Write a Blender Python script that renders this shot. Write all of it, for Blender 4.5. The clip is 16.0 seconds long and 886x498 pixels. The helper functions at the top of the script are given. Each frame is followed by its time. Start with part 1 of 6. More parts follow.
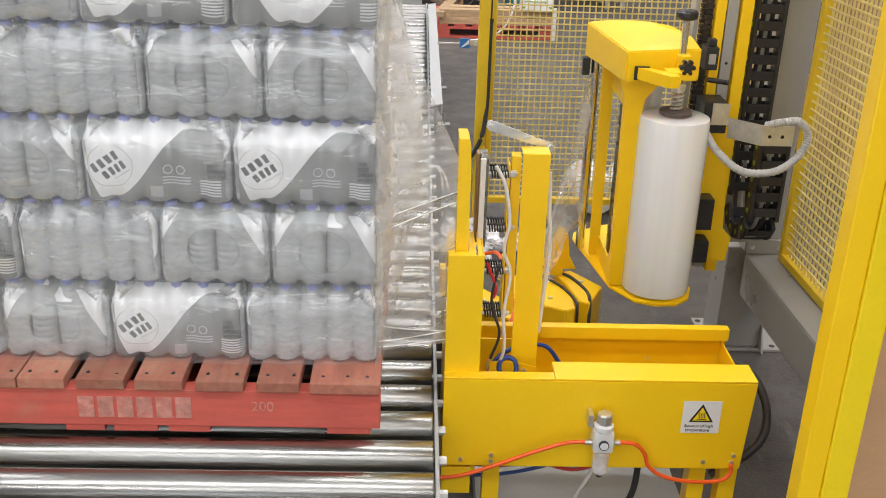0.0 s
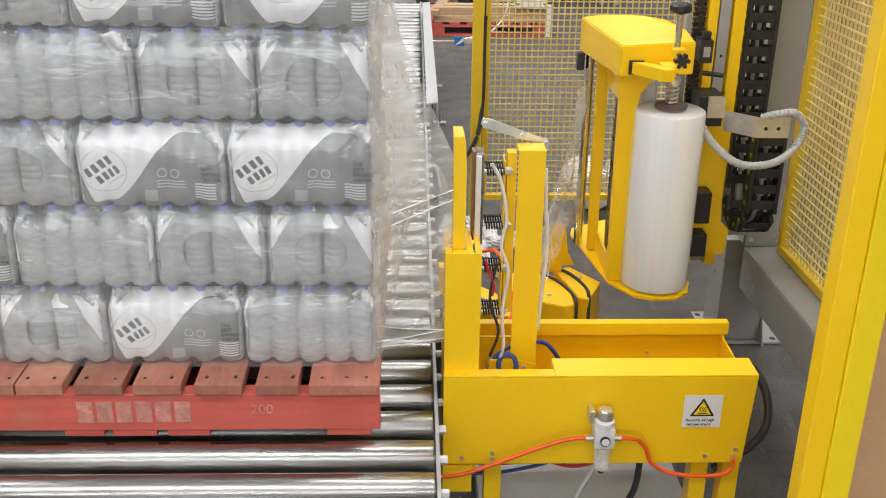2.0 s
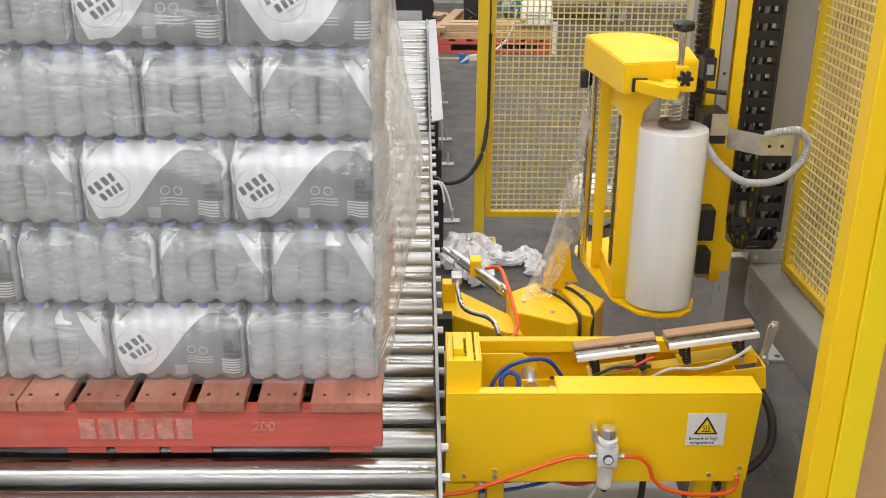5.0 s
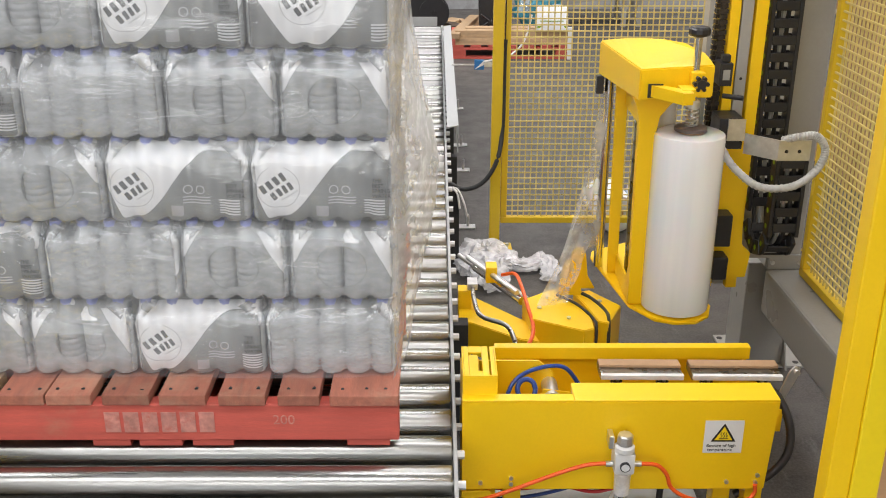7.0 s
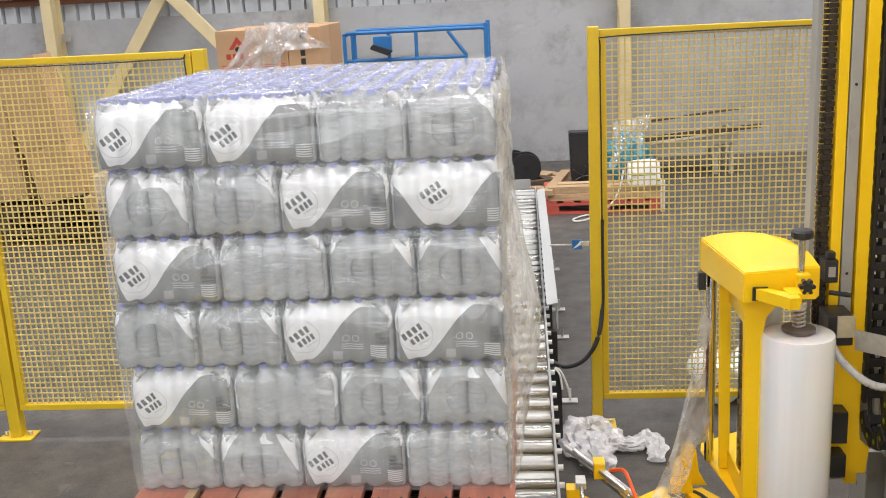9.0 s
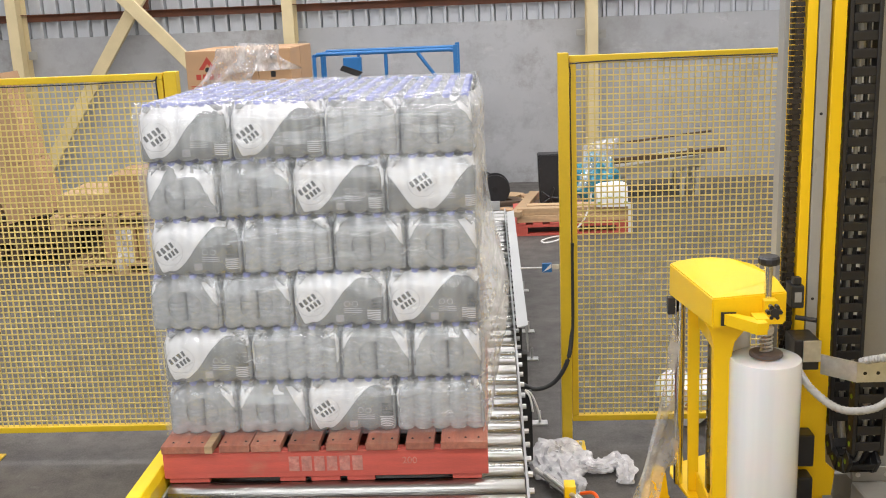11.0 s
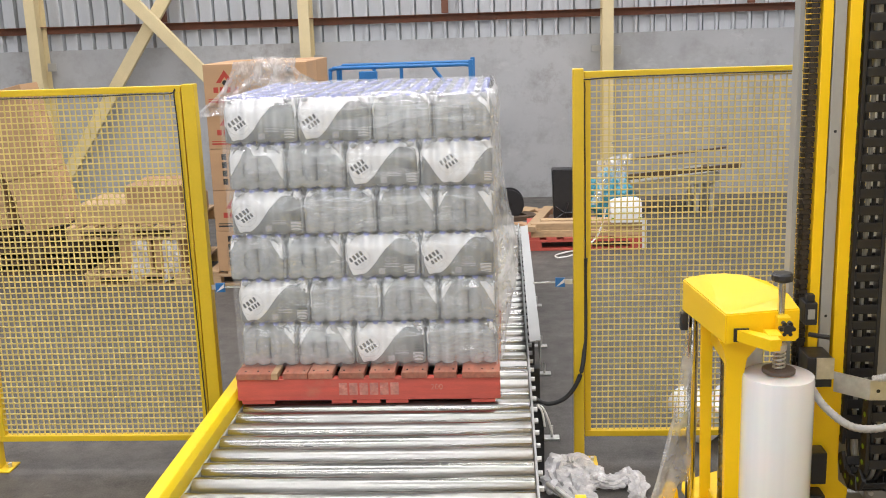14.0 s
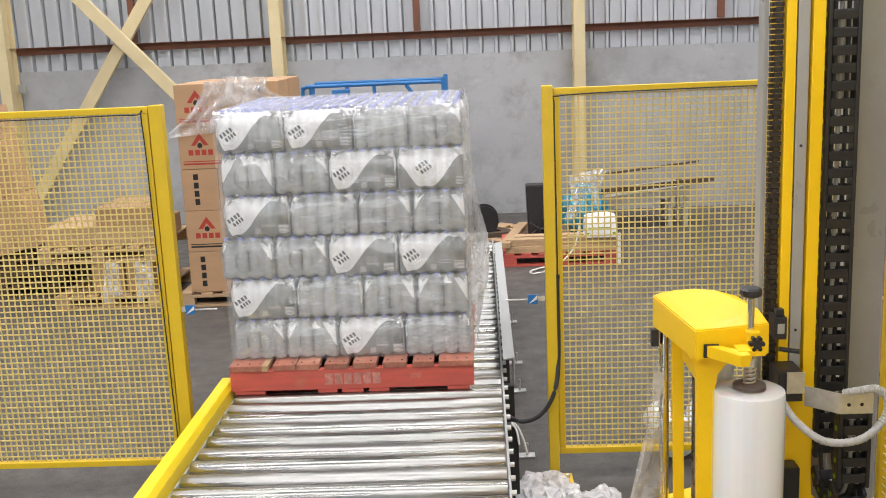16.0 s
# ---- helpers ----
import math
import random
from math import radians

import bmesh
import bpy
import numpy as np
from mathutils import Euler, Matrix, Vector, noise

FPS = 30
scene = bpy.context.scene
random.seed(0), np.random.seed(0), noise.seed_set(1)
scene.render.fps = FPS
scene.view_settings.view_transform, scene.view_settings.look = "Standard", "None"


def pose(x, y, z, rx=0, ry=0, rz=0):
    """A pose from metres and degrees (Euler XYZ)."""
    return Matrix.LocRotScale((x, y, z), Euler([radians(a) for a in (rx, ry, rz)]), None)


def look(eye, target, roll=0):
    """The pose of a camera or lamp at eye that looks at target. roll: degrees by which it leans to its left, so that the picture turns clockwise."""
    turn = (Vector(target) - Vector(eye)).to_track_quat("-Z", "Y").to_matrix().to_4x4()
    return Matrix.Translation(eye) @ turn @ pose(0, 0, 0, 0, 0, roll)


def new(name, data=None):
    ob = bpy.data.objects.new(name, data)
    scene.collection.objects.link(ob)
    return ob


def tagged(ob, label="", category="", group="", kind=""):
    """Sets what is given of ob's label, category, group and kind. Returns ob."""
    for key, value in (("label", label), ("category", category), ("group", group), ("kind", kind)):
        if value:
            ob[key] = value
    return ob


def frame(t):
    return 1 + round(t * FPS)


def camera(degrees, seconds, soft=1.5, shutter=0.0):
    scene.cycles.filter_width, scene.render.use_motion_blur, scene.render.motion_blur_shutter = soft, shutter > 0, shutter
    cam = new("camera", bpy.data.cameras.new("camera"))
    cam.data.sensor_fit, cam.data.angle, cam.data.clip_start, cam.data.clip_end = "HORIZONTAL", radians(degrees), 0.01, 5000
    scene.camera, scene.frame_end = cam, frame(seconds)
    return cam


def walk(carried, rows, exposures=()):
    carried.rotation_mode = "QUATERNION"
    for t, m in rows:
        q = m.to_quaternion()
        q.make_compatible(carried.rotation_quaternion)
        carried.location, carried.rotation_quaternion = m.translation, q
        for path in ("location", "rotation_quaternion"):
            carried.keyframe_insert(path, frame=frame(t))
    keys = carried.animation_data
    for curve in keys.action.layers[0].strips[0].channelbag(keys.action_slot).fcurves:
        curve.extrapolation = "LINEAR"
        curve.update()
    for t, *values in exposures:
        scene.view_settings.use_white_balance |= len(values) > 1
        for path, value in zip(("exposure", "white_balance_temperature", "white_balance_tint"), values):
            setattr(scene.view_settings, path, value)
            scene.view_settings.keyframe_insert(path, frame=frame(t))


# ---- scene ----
cam = camera(47.05, 16.0, soft=1.0)
PATH = [
    (0, 0.004, -0.016, 1.917, 66.88, -1.69, -1.07),
    (0.5, 0.002, -0.014, 1.914, 66.66, -0.64, -1.08),
    (1, 0.017, -0.005, 1.917, 67.09, -0.44, -1.40),
    (1.5, 0.019, -0.002, 1.913, 67.06, -0.49, -1.48),
    (2, 0.011, -0.009, 1.914, 66.81, -0.67, -1.52),
    (2.5, 0.019, -0.003, 1.914, 66.91, -0.48, -1.43),
    (3, 0.018, -0.011, 1.917, 66.93, -0.47, -1.18),
    (3.5, 0.022, -0.007, 1.918, 67.22, -0.71, -1.09),
    (6, 0.022, -0.011, 1.917, 67.80, -0.49, -1.11),
    (6.5, 0.023, -0.011, 1.914, 67.88, -0.55, -0.76),
    (7, 0.022, -0.007, 1.921, 68.00, -0.13, -0.36),
    (7.5, 0.017, 0.004, 1.929, 68.42, -0.16, 1.10),
    (8, 0.016, 0.013, 1.928, 68.49, -0.02, 1.91),
    (8.5, 0.002, 0.003, 1.994, 71.79, -0.90, 1.90),
    (9, -0.009, 0.025, 2.157, 75.49, 2.88, 4.17),
    (9.5, -0.060, -0.050, 2.193, 78.06, 1.53, 3.91),
    (9.7, -0.064, -0.060, 2.188, 77.04, 1.95, 3.29),
    (11.8, -0.005, 0.037, 2.181, 76.44, 2.02, 2.18),
    (12, -0.020, 0.005, 2.186, 76.71, 1.84, 2.30),
    (12.5, -0.007, 0.004, 2.184, 77.17, 2.21, 3.03),
    (13, -0.009, 0.006, 2.180, 76.71, 2.15, 2.66),
    (13.5, -0.006, 0.005, 2.182, 76.91, 1.92, 2.20),
    (14, -0.024, -0.012, 2.183, 77.31, 1.88, 3.31),
    (14.5, 0.004, -0.002, 2.180, 78.07, 3.11, 3.89),
    (15, 0.012, 0.005, 2.182, 78.06, 3.28, 2.57),
    (15.5, 0.010, 0.009, 2.186, 78.11, 3.20, 2.53),
    (16, 0.006, 0.014, 2.187, 78.17, 2.42, 1.93),
]
walk(cam, [(r[0], pose(*r[1:])) for r in PATH])

# ---- light: unseen area lamps added under the roof and behind the camera ----
world = bpy.data.worlds.new("sky")
scene.world = world
world.use_nodes = True
sky = world.node_tree.nodes.new("ShaderNodeTexSky")
sky.sky_type, sky.sun_disc, sky.sun_elevation, sky.sun_rotation = "NISHITA", False, radians(50), radians(160)
world.node_tree.links.new(sky.outputs[0], world.node_tree.nodes["Background"].inputs[0])
world.node_tree.nodes["Background"].inputs[1].default_value = 0.1


def overhead_fill(x, y, sx, sy, watts, z=6.85):
    data = bpy.data.lights.new("overhead_fill", "AREA")
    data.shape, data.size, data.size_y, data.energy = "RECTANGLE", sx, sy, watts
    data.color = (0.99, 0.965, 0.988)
    new("overhead_fill", data).matrix_basis = pose(x, y, z)


# added lamps with no fitting, laid crosswise for thin highlights on the rollers
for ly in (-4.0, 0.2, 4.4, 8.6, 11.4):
    overhead_fill(-0.5, ly, 16.0, 0.55, 520 if ly < 11 else 420)
# frontal fill lamp added in an unseen opening behind the camera
front_fill = bpy.data.lights.new("front_fill_lamp", "AREA")
front_fill.shape, front_fill.size, front_fill.size_y, front_fill.energy, front_fill.color = "RECTANGLE", 6.0, 4.0, 170, (0.95, 0.98, 1.0)
new("front_fill_lamp", front_fill).matrix_basis = look((-1.5, -6.9, 2.2), (-1.5, 0, 2.0))


# ---- materials ----
def nodes_of(name):
    m = bpy.data.materials.new(name)
    m.use_nodes = True
    nt = m.node_tree
    return m, nt, nt.nodes["Principled BSDF"]


def link(nt, a, b):
    nt.links.new(a, b)


def noise_tex(nt, scale, detail=4.0, rough=0.55, coord="Object", stretch=None):
    tc = nt.nodes.new("ShaderNodeTexCoord")
    n = nt.nodes.new("ShaderNodeTexNoise")
    n.inputs["Scale"].default_value, n.inputs["Detail"].default_value, n.inputs["Roughness"].default_value = scale, detail, rough
    if stretch:
        mp = nt.nodes.new("ShaderNodeMapping")
        mp.inputs["Scale"].default_value = stretch
        link(nt, tc.outputs[coord], mp.inputs["Vector"])
        link(nt, mp.outputs[0], n.inputs["Vector"])
    else:
        link(nt, tc.outputs[coord], n.inputs["Vector"])
    return n.outputs["Fac"]


def ramp(nt, fac, stops):
    r = nt.nodes.new("ShaderNodeValToRGB")
    el = r.color_ramp.elements
    while len(el) < len(stops):
        el.new(0.5)
    for e, (p, c) in zip(el, stops):
        e.position = p
        e.color = (*c, 1) if len(c) == 3 else c
    link(nt, fac, r.inputs[0])
    return r.outputs[0]


def mixc(nt, fac, a, b, mode="MIX"):
    m = nt.nodes.new("ShaderNodeMix")
    m.data_type, m.blend_type = "RGBA", mode
    for sock, v in ((m.inputs[0], fac), (m.inputs[6], a), (m.inputs[7], b)):
        if hasattr(v, "is_linked"):
            link(nt, v, sock)
        else:
            sock.default_value = (*v, 1) if isinstance(v, tuple) else v
    return m.outputs[2]


def bump(nt, bs, fac, strength, dist=0.002):
    b = nt.nodes.new("ShaderNodeBump")
    b.inputs["Strength"].default_value, b.inputs["Distance"].default_value = strength, dist
    link(nt, fac, b.inputs["Height"])
    link(nt, b.outputs[0], bs.inputs["Normal"])


def surface(name, colour, rough=0.5, metal=0.0, vary=0.12, scale=6.0, fine=90.0, relief=0.15, dirt=None, dirt_at=(0.55, 0.8), stretch=None, rand=0.0, coat=0.0):
    """Painted, bare or dusty solid: base colour varied at two scales, fine relief, stains."""
    m, nt, bs = nodes_of(name)
    big, small = noise_tex(nt, scale, stretch=stretch), noise_tex(nt, fine, 3.0, stretch=stretch)
    lo, hi = tuple(c * (1 - vary) for c in colour), tuple(min(1, c * (1 + vary)) for c in colour)
    col = ramp(nt, big, [(0.3, lo), (0.7, hi)])
    col = mixc(nt, ramp(nt, small, [(0.35, (0, 0, 0)), (0.75, (0.35, 0.35, 0.35))]), col, tuple(c * (1 - 1.6 * vary) for c in colour))
    if dirt:
        spots = noise_tex(nt, scale * 0.7 + 1.3, 6.0, 0.7)
        col = mixc(nt, ramp(nt, spots, [(dirt_at[0], (0, 0, 0)), (dirt_at[1], (0.8, 0.8, 0.8))]), col, dirt)
    if rand:
        info = nt.nodes.new("ShaderNodeObjectInfo")
        hv = nt.nodes.new("ShaderNodeHueSaturation")
        mr = nt.nodes.new("ShaderNodeMapRange")
        mr.inputs[3].default_value, mr.inputs[4].default_value = 1 - rand, 1 + rand
        link(nt, info.outputs["Random"], mr.inputs[0])
        link(nt, mr.outputs[0], hv.inputs["Value"])
        link(nt, col, hv.inputs["Color"])
        col = hv.outputs[0]
    link(nt, col, bs.inputs["Base Color"])
    rr = ramp(nt, big, [(0.3, (rough * 0.8,) * 3), (0.7, (min(1, rough * 1.2),) * 3)])
    link(nt, rr, bs.inputs["Roughness"])
    bs.inputs["Metallic"].default_value = metal
    bs.inputs["Coat Weight"].default_value = coat
    bump(nt, bs, small, relief)
    return m


def clear_film(name, tint, milk, streak, gloss, scale=8.0, stretch=(1, 1, 1), wrinkle=0.5, rough=0.08):
    """Thin clear plastic: see-through, a little milky in streaks, with a sharp wrinkled gloss over it."""
    m, nt, bs = nodes_of(name)
    out = nt.nodes["Material Output"]
    tr = nt.nodes.new("ShaderNodeBsdfTransparent")
    gl = nt.nodes.new("ShaderNodeBsdfGlossy")
    body, top = nt.nodes.new("ShaderNodeMixShader"), nt.nodes.new("ShaderNodeMixShader")
    n = noise_tex(nt, scale, 6.0, 0.65, stretch=stretch)
    fac = ramp(nt, n, [(0.42, (milk,) * 3), (0.6, (milk + 0.3 * streak,) * 3), (0.75, (min(1, milk + streak),) * 3)])
    bs.inputs["Base Color"].default_value = (*tint, 1)
    bs.inputs["Roughness"].default_value, bs.inputs["Specular IOR Level"].default_value = 0.4, 0.2
    bs.inputs["Transmission Weight"].default_value = 0.0
    gl.inputs["Roughness"].default_value = rough
    b = nt.nodes.new("ShaderNodeBump")
    b.inputs["Strength"].default_value, b.inputs["Distance"].default_value = wrinkle, 0.03
    link(nt, noise_tex(nt, scale * 0.8, 4.0, 0.55, stretch=stretch), b.inputs["Height"])
    link(nt, b.outputs[0], gl.inputs["Normal"])
    link(nt, fac, body.inputs[0])
    link(nt, tr.outputs[0], body.inputs[1])
    link(nt, bs.outputs[0], body.inputs[2])
    top.inputs[0].default_value = gloss
    link(nt, body.outputs[0], top.inputs[1])
    link(nt, gl.outputs[0], top.inputs[2])
    link(nt, top.outputs[0], out.inputs[0])
    return m


YELLOW = surface("yellow_paint", (0.93, 0.59, 0.006), 0.38, vary=0.05, scale=3, fine=160, relief=0.06, dirt=(0.55, 0.36, 0.03), dirt_at=(0.66, 0.95))
YELLOW_FENCE = surface("fence_yellow_paint", (0.74, 0.5, 0.016), 0.45, vary=0.08, scale=4, relief=0.05, dirt=(0.4, 0.27, 0.05), dirt_at=(0.66, 0.95))
MESH_YELLOW = surface("galvanised_yellow_wire", (0.74, 0.59, 0.2), 0.5, vary=0.12, scale=8, relief=0.03, dirt=(0.36, 0.27, 0.1), dirt_at=(0.6, 0.9))
OILY = surface("oily_chain_steel", (0.045, 0.036, 0.028), 0.4, 0.3, vary=0.3, scale=30)
HOSE_GREY = surface("grey_corrugated_plastic", (0.5, 0.5, 0.48), 0.3, vary=0.15, scale=60)
GUARD_YELLOW = surface("guard_yellow_paint", (0.9, 0.66, 0.01), 0.4, vary=0.06, scale=5, relief=0.05)
CREAM = surface("cream_steel_paint", (0.66, 0.55, 0.32), 0.55, vary=0.1, scale=3, dirt=(0.45, 0.35, 0.2), dirt_at=(0.62, 0.9))
GREY_PAINT = surface("warm_grey_paint", (0.35, 0.345, 0.315), 0.32, vary=0.07, scale=4, dirt=(0.22, 0.2, 0.17), dirt_at=(0.62, 0.9))
RAIL_GREY = surface("grey_rail_paint", (0.42, 0.43, 0.42), 0.45, vary=0.08, scale=6)
STEEL = surface("brushed_steel", (0.345, 0.345, 0.325), 0.29, 1.0, vary=0.1, scale=3, fine=40, relief=0.0, stretch=(0.3, 9, 9), rand=0.1)
ZINC = surface("zinc_plated_steel", (0.72, 0.72, 0.7), 0.35, 0.9, vary=0.12, scale=30)
CHROME = surface("polished_chrome", (0.75, 0.74, 0.72), 0.12, 1.0, vary=0.04, scale=20, relief=0.02)
BLACK = surface("black_plastic", (0.022, 0.022, 0.024), 0.42, vary=0.2, scale=20)
DARK = surface("dark_rubber", (0.03, 0.03, 0.03), 0.6, vary=0.2, scale=12)
CLAMP_RUBBER = surface("brown_rubber", (0.13, 0.1, 0.085), 0.6, vary=0.2, scale=20)
RUST = surface("red_oxide_steel", (0.17, 0.065, 0.035), 0.7, vary=0.25, scale=3, dirt=(0.1, 0.06, 0.045))
ORANGE = surface("orange_hose", (0.9, 0.12, 0.015), 0.35, vary=0.08, scale=30)
RED_HOSE = surface("red_hose", (0.6, 0.03, 0.03), 0.35, vary=0.08, scale=30)
BLUE_HOSE = surface("blue_hose", (0.015, 0.055, 0.26), 0.35, vary=0.08, scale=30)
WHITE_CABLE = surface("white_cable", (0.72, 0.7, 0.66), 0.4, vary=0.08, scale=30)
PALE = surface("pale_plastic", (0.72, 0.72, 0.7), 0.35, vary=0.06, scale=30)
BLUE = surface("blue_lift_paint", (0.02, 0.16, 0.42), 0.4, vary=0.1, scale=5)
CARTON = surface("brown_cardboard", (0.5, 0.31, 0.17), 0.8, vary=0.1, scale=2.5, fine=60, relief=0.1, rand=0.06, stretch=(1, 1, 3))
CARTON_DARK = surface("dusty_cardboard", (0.42, 0.26, 0.14), 0.85, vary=0.14, scale=2, fine=60, relief=0.1, rand=0.08)
TIMBER = surface("bare_timber", (0.5, 0.34, 0.19), 0.7, vary=0.2, scale=5, fine=40, relief=0.3, stretch=(1, 9, 9), rand=0.15, dirt=(0.3, 0.2, 0.12))
RED_TIMBER = surface("red_painted_timber", (0.56, 0.105, 0.075), 0.68, vary=0.16, scale=5, fine=55, relief=0.35, stretch=(1, 8, 8), rand=0.08, dirt=(0.44, 0.2, 0.13), dirt_at=(0.58, 0.85))
RED_DECK = surface("worn_red_deck_timber", (0.38, 0.14, 0.09), 0.75, vary=0.25, scale=6, fine=55, relief=0.4, stretch=(8, 1, 8), rand=0.16, dirt=(0.42, 0.26, 0.17), dirt_at=(0.5, 0.75))
FADED = surface("faded_stencil_paint", (0.55, 0.24, 0.19), 0.75, vary=0.3, scale=30, dirt=(0.5, 0.1, 0.07), dirt_at=(0.5, 0.7))
WHITE_PRINT = surface("white_sticker", (0.75, 0.75, 0.73), 0.45, vary=0.03, scale=12)
INK = surface("black_ink", (0.015, 0.015, 0.015), 0.5, vary=0.05, scale=12)
GREY_INK = surface("grey_ink", (0.2, 0.2, 0.2), 0.5, vary=0.1, scale=40)
RED_INK = surface("red_ink", (0.45, 0.05, 0.03), 0.6, vary=0.1, scale=12)
LIME = surface("lime_print", (0.3, 0.45, 0.02), 0.5, vary=0.1, scale=12)
CYAN = surface("blue_green_plastic", (0.04, 0.26, 0.36), 0.45, vary=0.3, scale=9)
WOOD_DARK = surface("dark_wood", (0.1, 0.065, 0.04), 0.8, vary=0.3, scale=5)
CAP_BLUE = surface("blue_bottle_cap", (0.26, 0.29, 0.58), 0.35, vary=0.1, scale=40, rand=0.2)


def floor_material():
    m, nt, bs = nodes_of("worn_concrete_floor")
    a, b, c = noise_tex(nt, 0.7, 6, 0.6), noise_tex(nt, 5, 8, 0.7), noise_tex(nt, 110, 3, 0.6)
    col = ramp(nt, a, [(0.3, (0.05, 0.045, 0.038)), (0.55, (0.078, 0.07, 0.06)), (0.75, (0.115, 0.105, 0.092))])
    col = mixc(nt, ramp(nt, b, [(0.45, (0, 0, 0)), (0.65, (0.75, 0.75, 0.75))]), col, (0.045, 0.041, 0.037))
    col = mixc(nt, ramp(nt, noise_tex(nt, 9, 10, 0.8, stretch=(1, 0.25, 1)), [(0.58, (0, 0, 0)), (0.68, (0.5, 0.5, 0.5))]), col, (0.2, 0.195, 0.185))
    col = mixc(nt, ramp(nt, noise_tex(nt, 2.3, 9, 0.75), [(0.63, (0, 0, 0)), (0.72, (0.55, 0.55, 0.55))]), col, (0.3, 0.285, 0.26))
    col = mixc(nt, ramp(nt, c, [(0.4, (0, 0, 0)), (0.8, (0.4, 0.4, 0.4))]), col, (0.2, 0.19, 0.18))
    link(nt, col, bs.inputs["Base Color"])
    link(nt, ramp(nt, b, [(0.3, (0.42,) * 3), (0.7, (0.75,) * 3)]), bs.inputs["Roughness"])
    bump(nt, bs, c, 0.25, 0.002)
    return m


def concrete_material():
    m, nt, bs = nodes_of("grey_concrete_wall")
    a, b, c = noise_tex(nt, 0.5, 7, 0.6), noise_tex(nt, 3.5, 8, 0.7), noise_tex(nt, 70, 3, 0.6)
    col = ramp(nt, a, [(0.3, (0.33, 0.335, 0.34)), (0.7, (0.46, 0.465, 0.465))])
    col = mixc(nt, ramp(nt, b, [(0.48, (0, 0, 0)), (0.72, (0.7, 0.7, 0.7))]), col, (0.27, 0.265, 0.255))
    col = mixc(nt, ramp(nt, noise_tex(nt, 1.1, 9, 0.78), [(0.56, (0, 0, 0)), (0.66, (0.6, 0.6, 0.6))]), col, (0.24, 0.22, 0.2))
    col = mixc(nt, ramp(nt, noise_tex(nt, 1.7, 8, 0.7, stretch=(1, 1, 2)), [(0.6, (0, 0, 0)), (0.68, (0.5, 0.5, 0.5))]), col, (0.55, 0.55, 0.54))
    link(nt, col, bs.inputs["Base Color"])
    bs.inputs["Roughness"].default_value = 0.85
    bump(nt, bs, b, 0.2, 0.01)
    return m


FLOOR, CONCRETE = floor_material(), concrete_material()
CLADDING = surface("galvanised_cladding", (0.5, 0.52, 0.54), 0.5, 0.1, vary=0.1, scale=1.2, stretch=(1, 1, 0.2), relief=0.05)
ROOF = surface("roof_sheet", (0.3, 0.3, 0.29), 0.7, vary=0.05, scale=2)
WRAP = clear_film("stretch_wrap", (0.88, 0.9, 0.91), 0.09, 0.22, 0.07, 7.0, (1, 1, 1.7), 0.42, 0.12)
TOP_FILM = clear_film("folded_top_film", (0.86, 0.88, 0.93), 0.12, 0.4, 0.12, 16.0, (1, 1, 1), 1.0, 0.08)
WEB = clear_film("film_web", (0.88, 0.9, 0.91), 0.28, 0.3, 0.14, 7.0, (0.6, 0.6, 2.5), 0.4)
DRAPE = clear_film("draped_torn_film", (0.92, 0.92, 0.92), 0.22, 0.6, 0.1, 9.0, (1, 1, 0.6), 0.4)
HANG = clear_film("loose_film", (0.92, 0.93, 0.93), 0.24, 0.35, 0.09, 7.0, (1, 1, 1.5), 0.5)
CRUMPLE = clear_film("crumpled_film", (0.95, 0.95, 0.96), 0.42, 0.55, 0.12, 16.0, (1, 1, 1), 0.7)


# ---- building blocks ----
def bm_box(bm, x0, x1, y0, y1, z0, z1, bevel=0.0, m=None):
    r = bmesh.ops.create_cube(bm, size=1.0)["verts"]
    bmesh.ops.scale(bm, vec=(x1 - x0, y1 - y0, z1 - z0), verts=r)
    bmesh.ops.translate(bm, vec=((x0 + x1) / 2, (y0 + y1) / 2, (z0 + z1) / 2), verts=r)
    if bevel:
        edges = list({e for v in r for e in v.link_edges})
        out = bmesh.ops.bevel(bm, geom=edges, offset=bevel, segments=2, affect="EDGES", profile=0.6)
        r = list({v for f in out["faces"] for v in f.verts} | {v for v in r if v.is_valid})
    if m is not None:
        bmesh.ops.transform(bm, matrix=m, verts=r)
    return r


def box(x0, x1, y0, y1, z0, z1, bevel=0.003, m=None):
    bm = bmesh.new()
    bm_box(bm, x0, x1, y0, y1, z0, z1, bevel, m)
    return bm


def bm_cyl(bm, a, b, r0, r1=None, seg=16, caps=True):
    a, b = Vector(a), Vector(b)
    d = b - a
    out = bmesh.ops.create_cone(bm, cap_ends=caps, segments=seg, radius1=r0, radius2=r0 if r1 is None else r1, depth=d.length)["verts"]
    rot = d.to_track_quat("Z", "Y").to_matrix().to_4x4()
    bmesh.ops.transform(bm, matrix=Matrix.Translation((a + b) / 2) @ rot, verts=out)
    return out


def cyl(a, b, r0, r1=None, seg=16):
    bm = bmesh.new()
    bm_cyl(bm, a, b, r0, r1, seg)
    return bm


def lathe(profile, seg=20, axis_at=(0, 0, 0)):
    """Turned solid from (radius, height) pairs round a vertical axis."""
    bm = bmesh.new()
    rings = []
    for r, z in profile:
        rings.append([bm.verts.new((axis_at[0] + r * math.cos(2 * math.pi * k / seg), axis_at[1] + r * math.sin(2 * math.pi * k / seg), axis_at[2] + z)) for k in range(seg)])
    for p, q in zip(rings, rings[1:]):
        for k in range(seg):
            bm.faces.new((p[k], p[(k + 1) % seg], q[(k + 1) % seg], q[k]))
    bm.faces.new(list(reversed(rings[0])))
    bm.faces.new(rings[-1])
    return bm


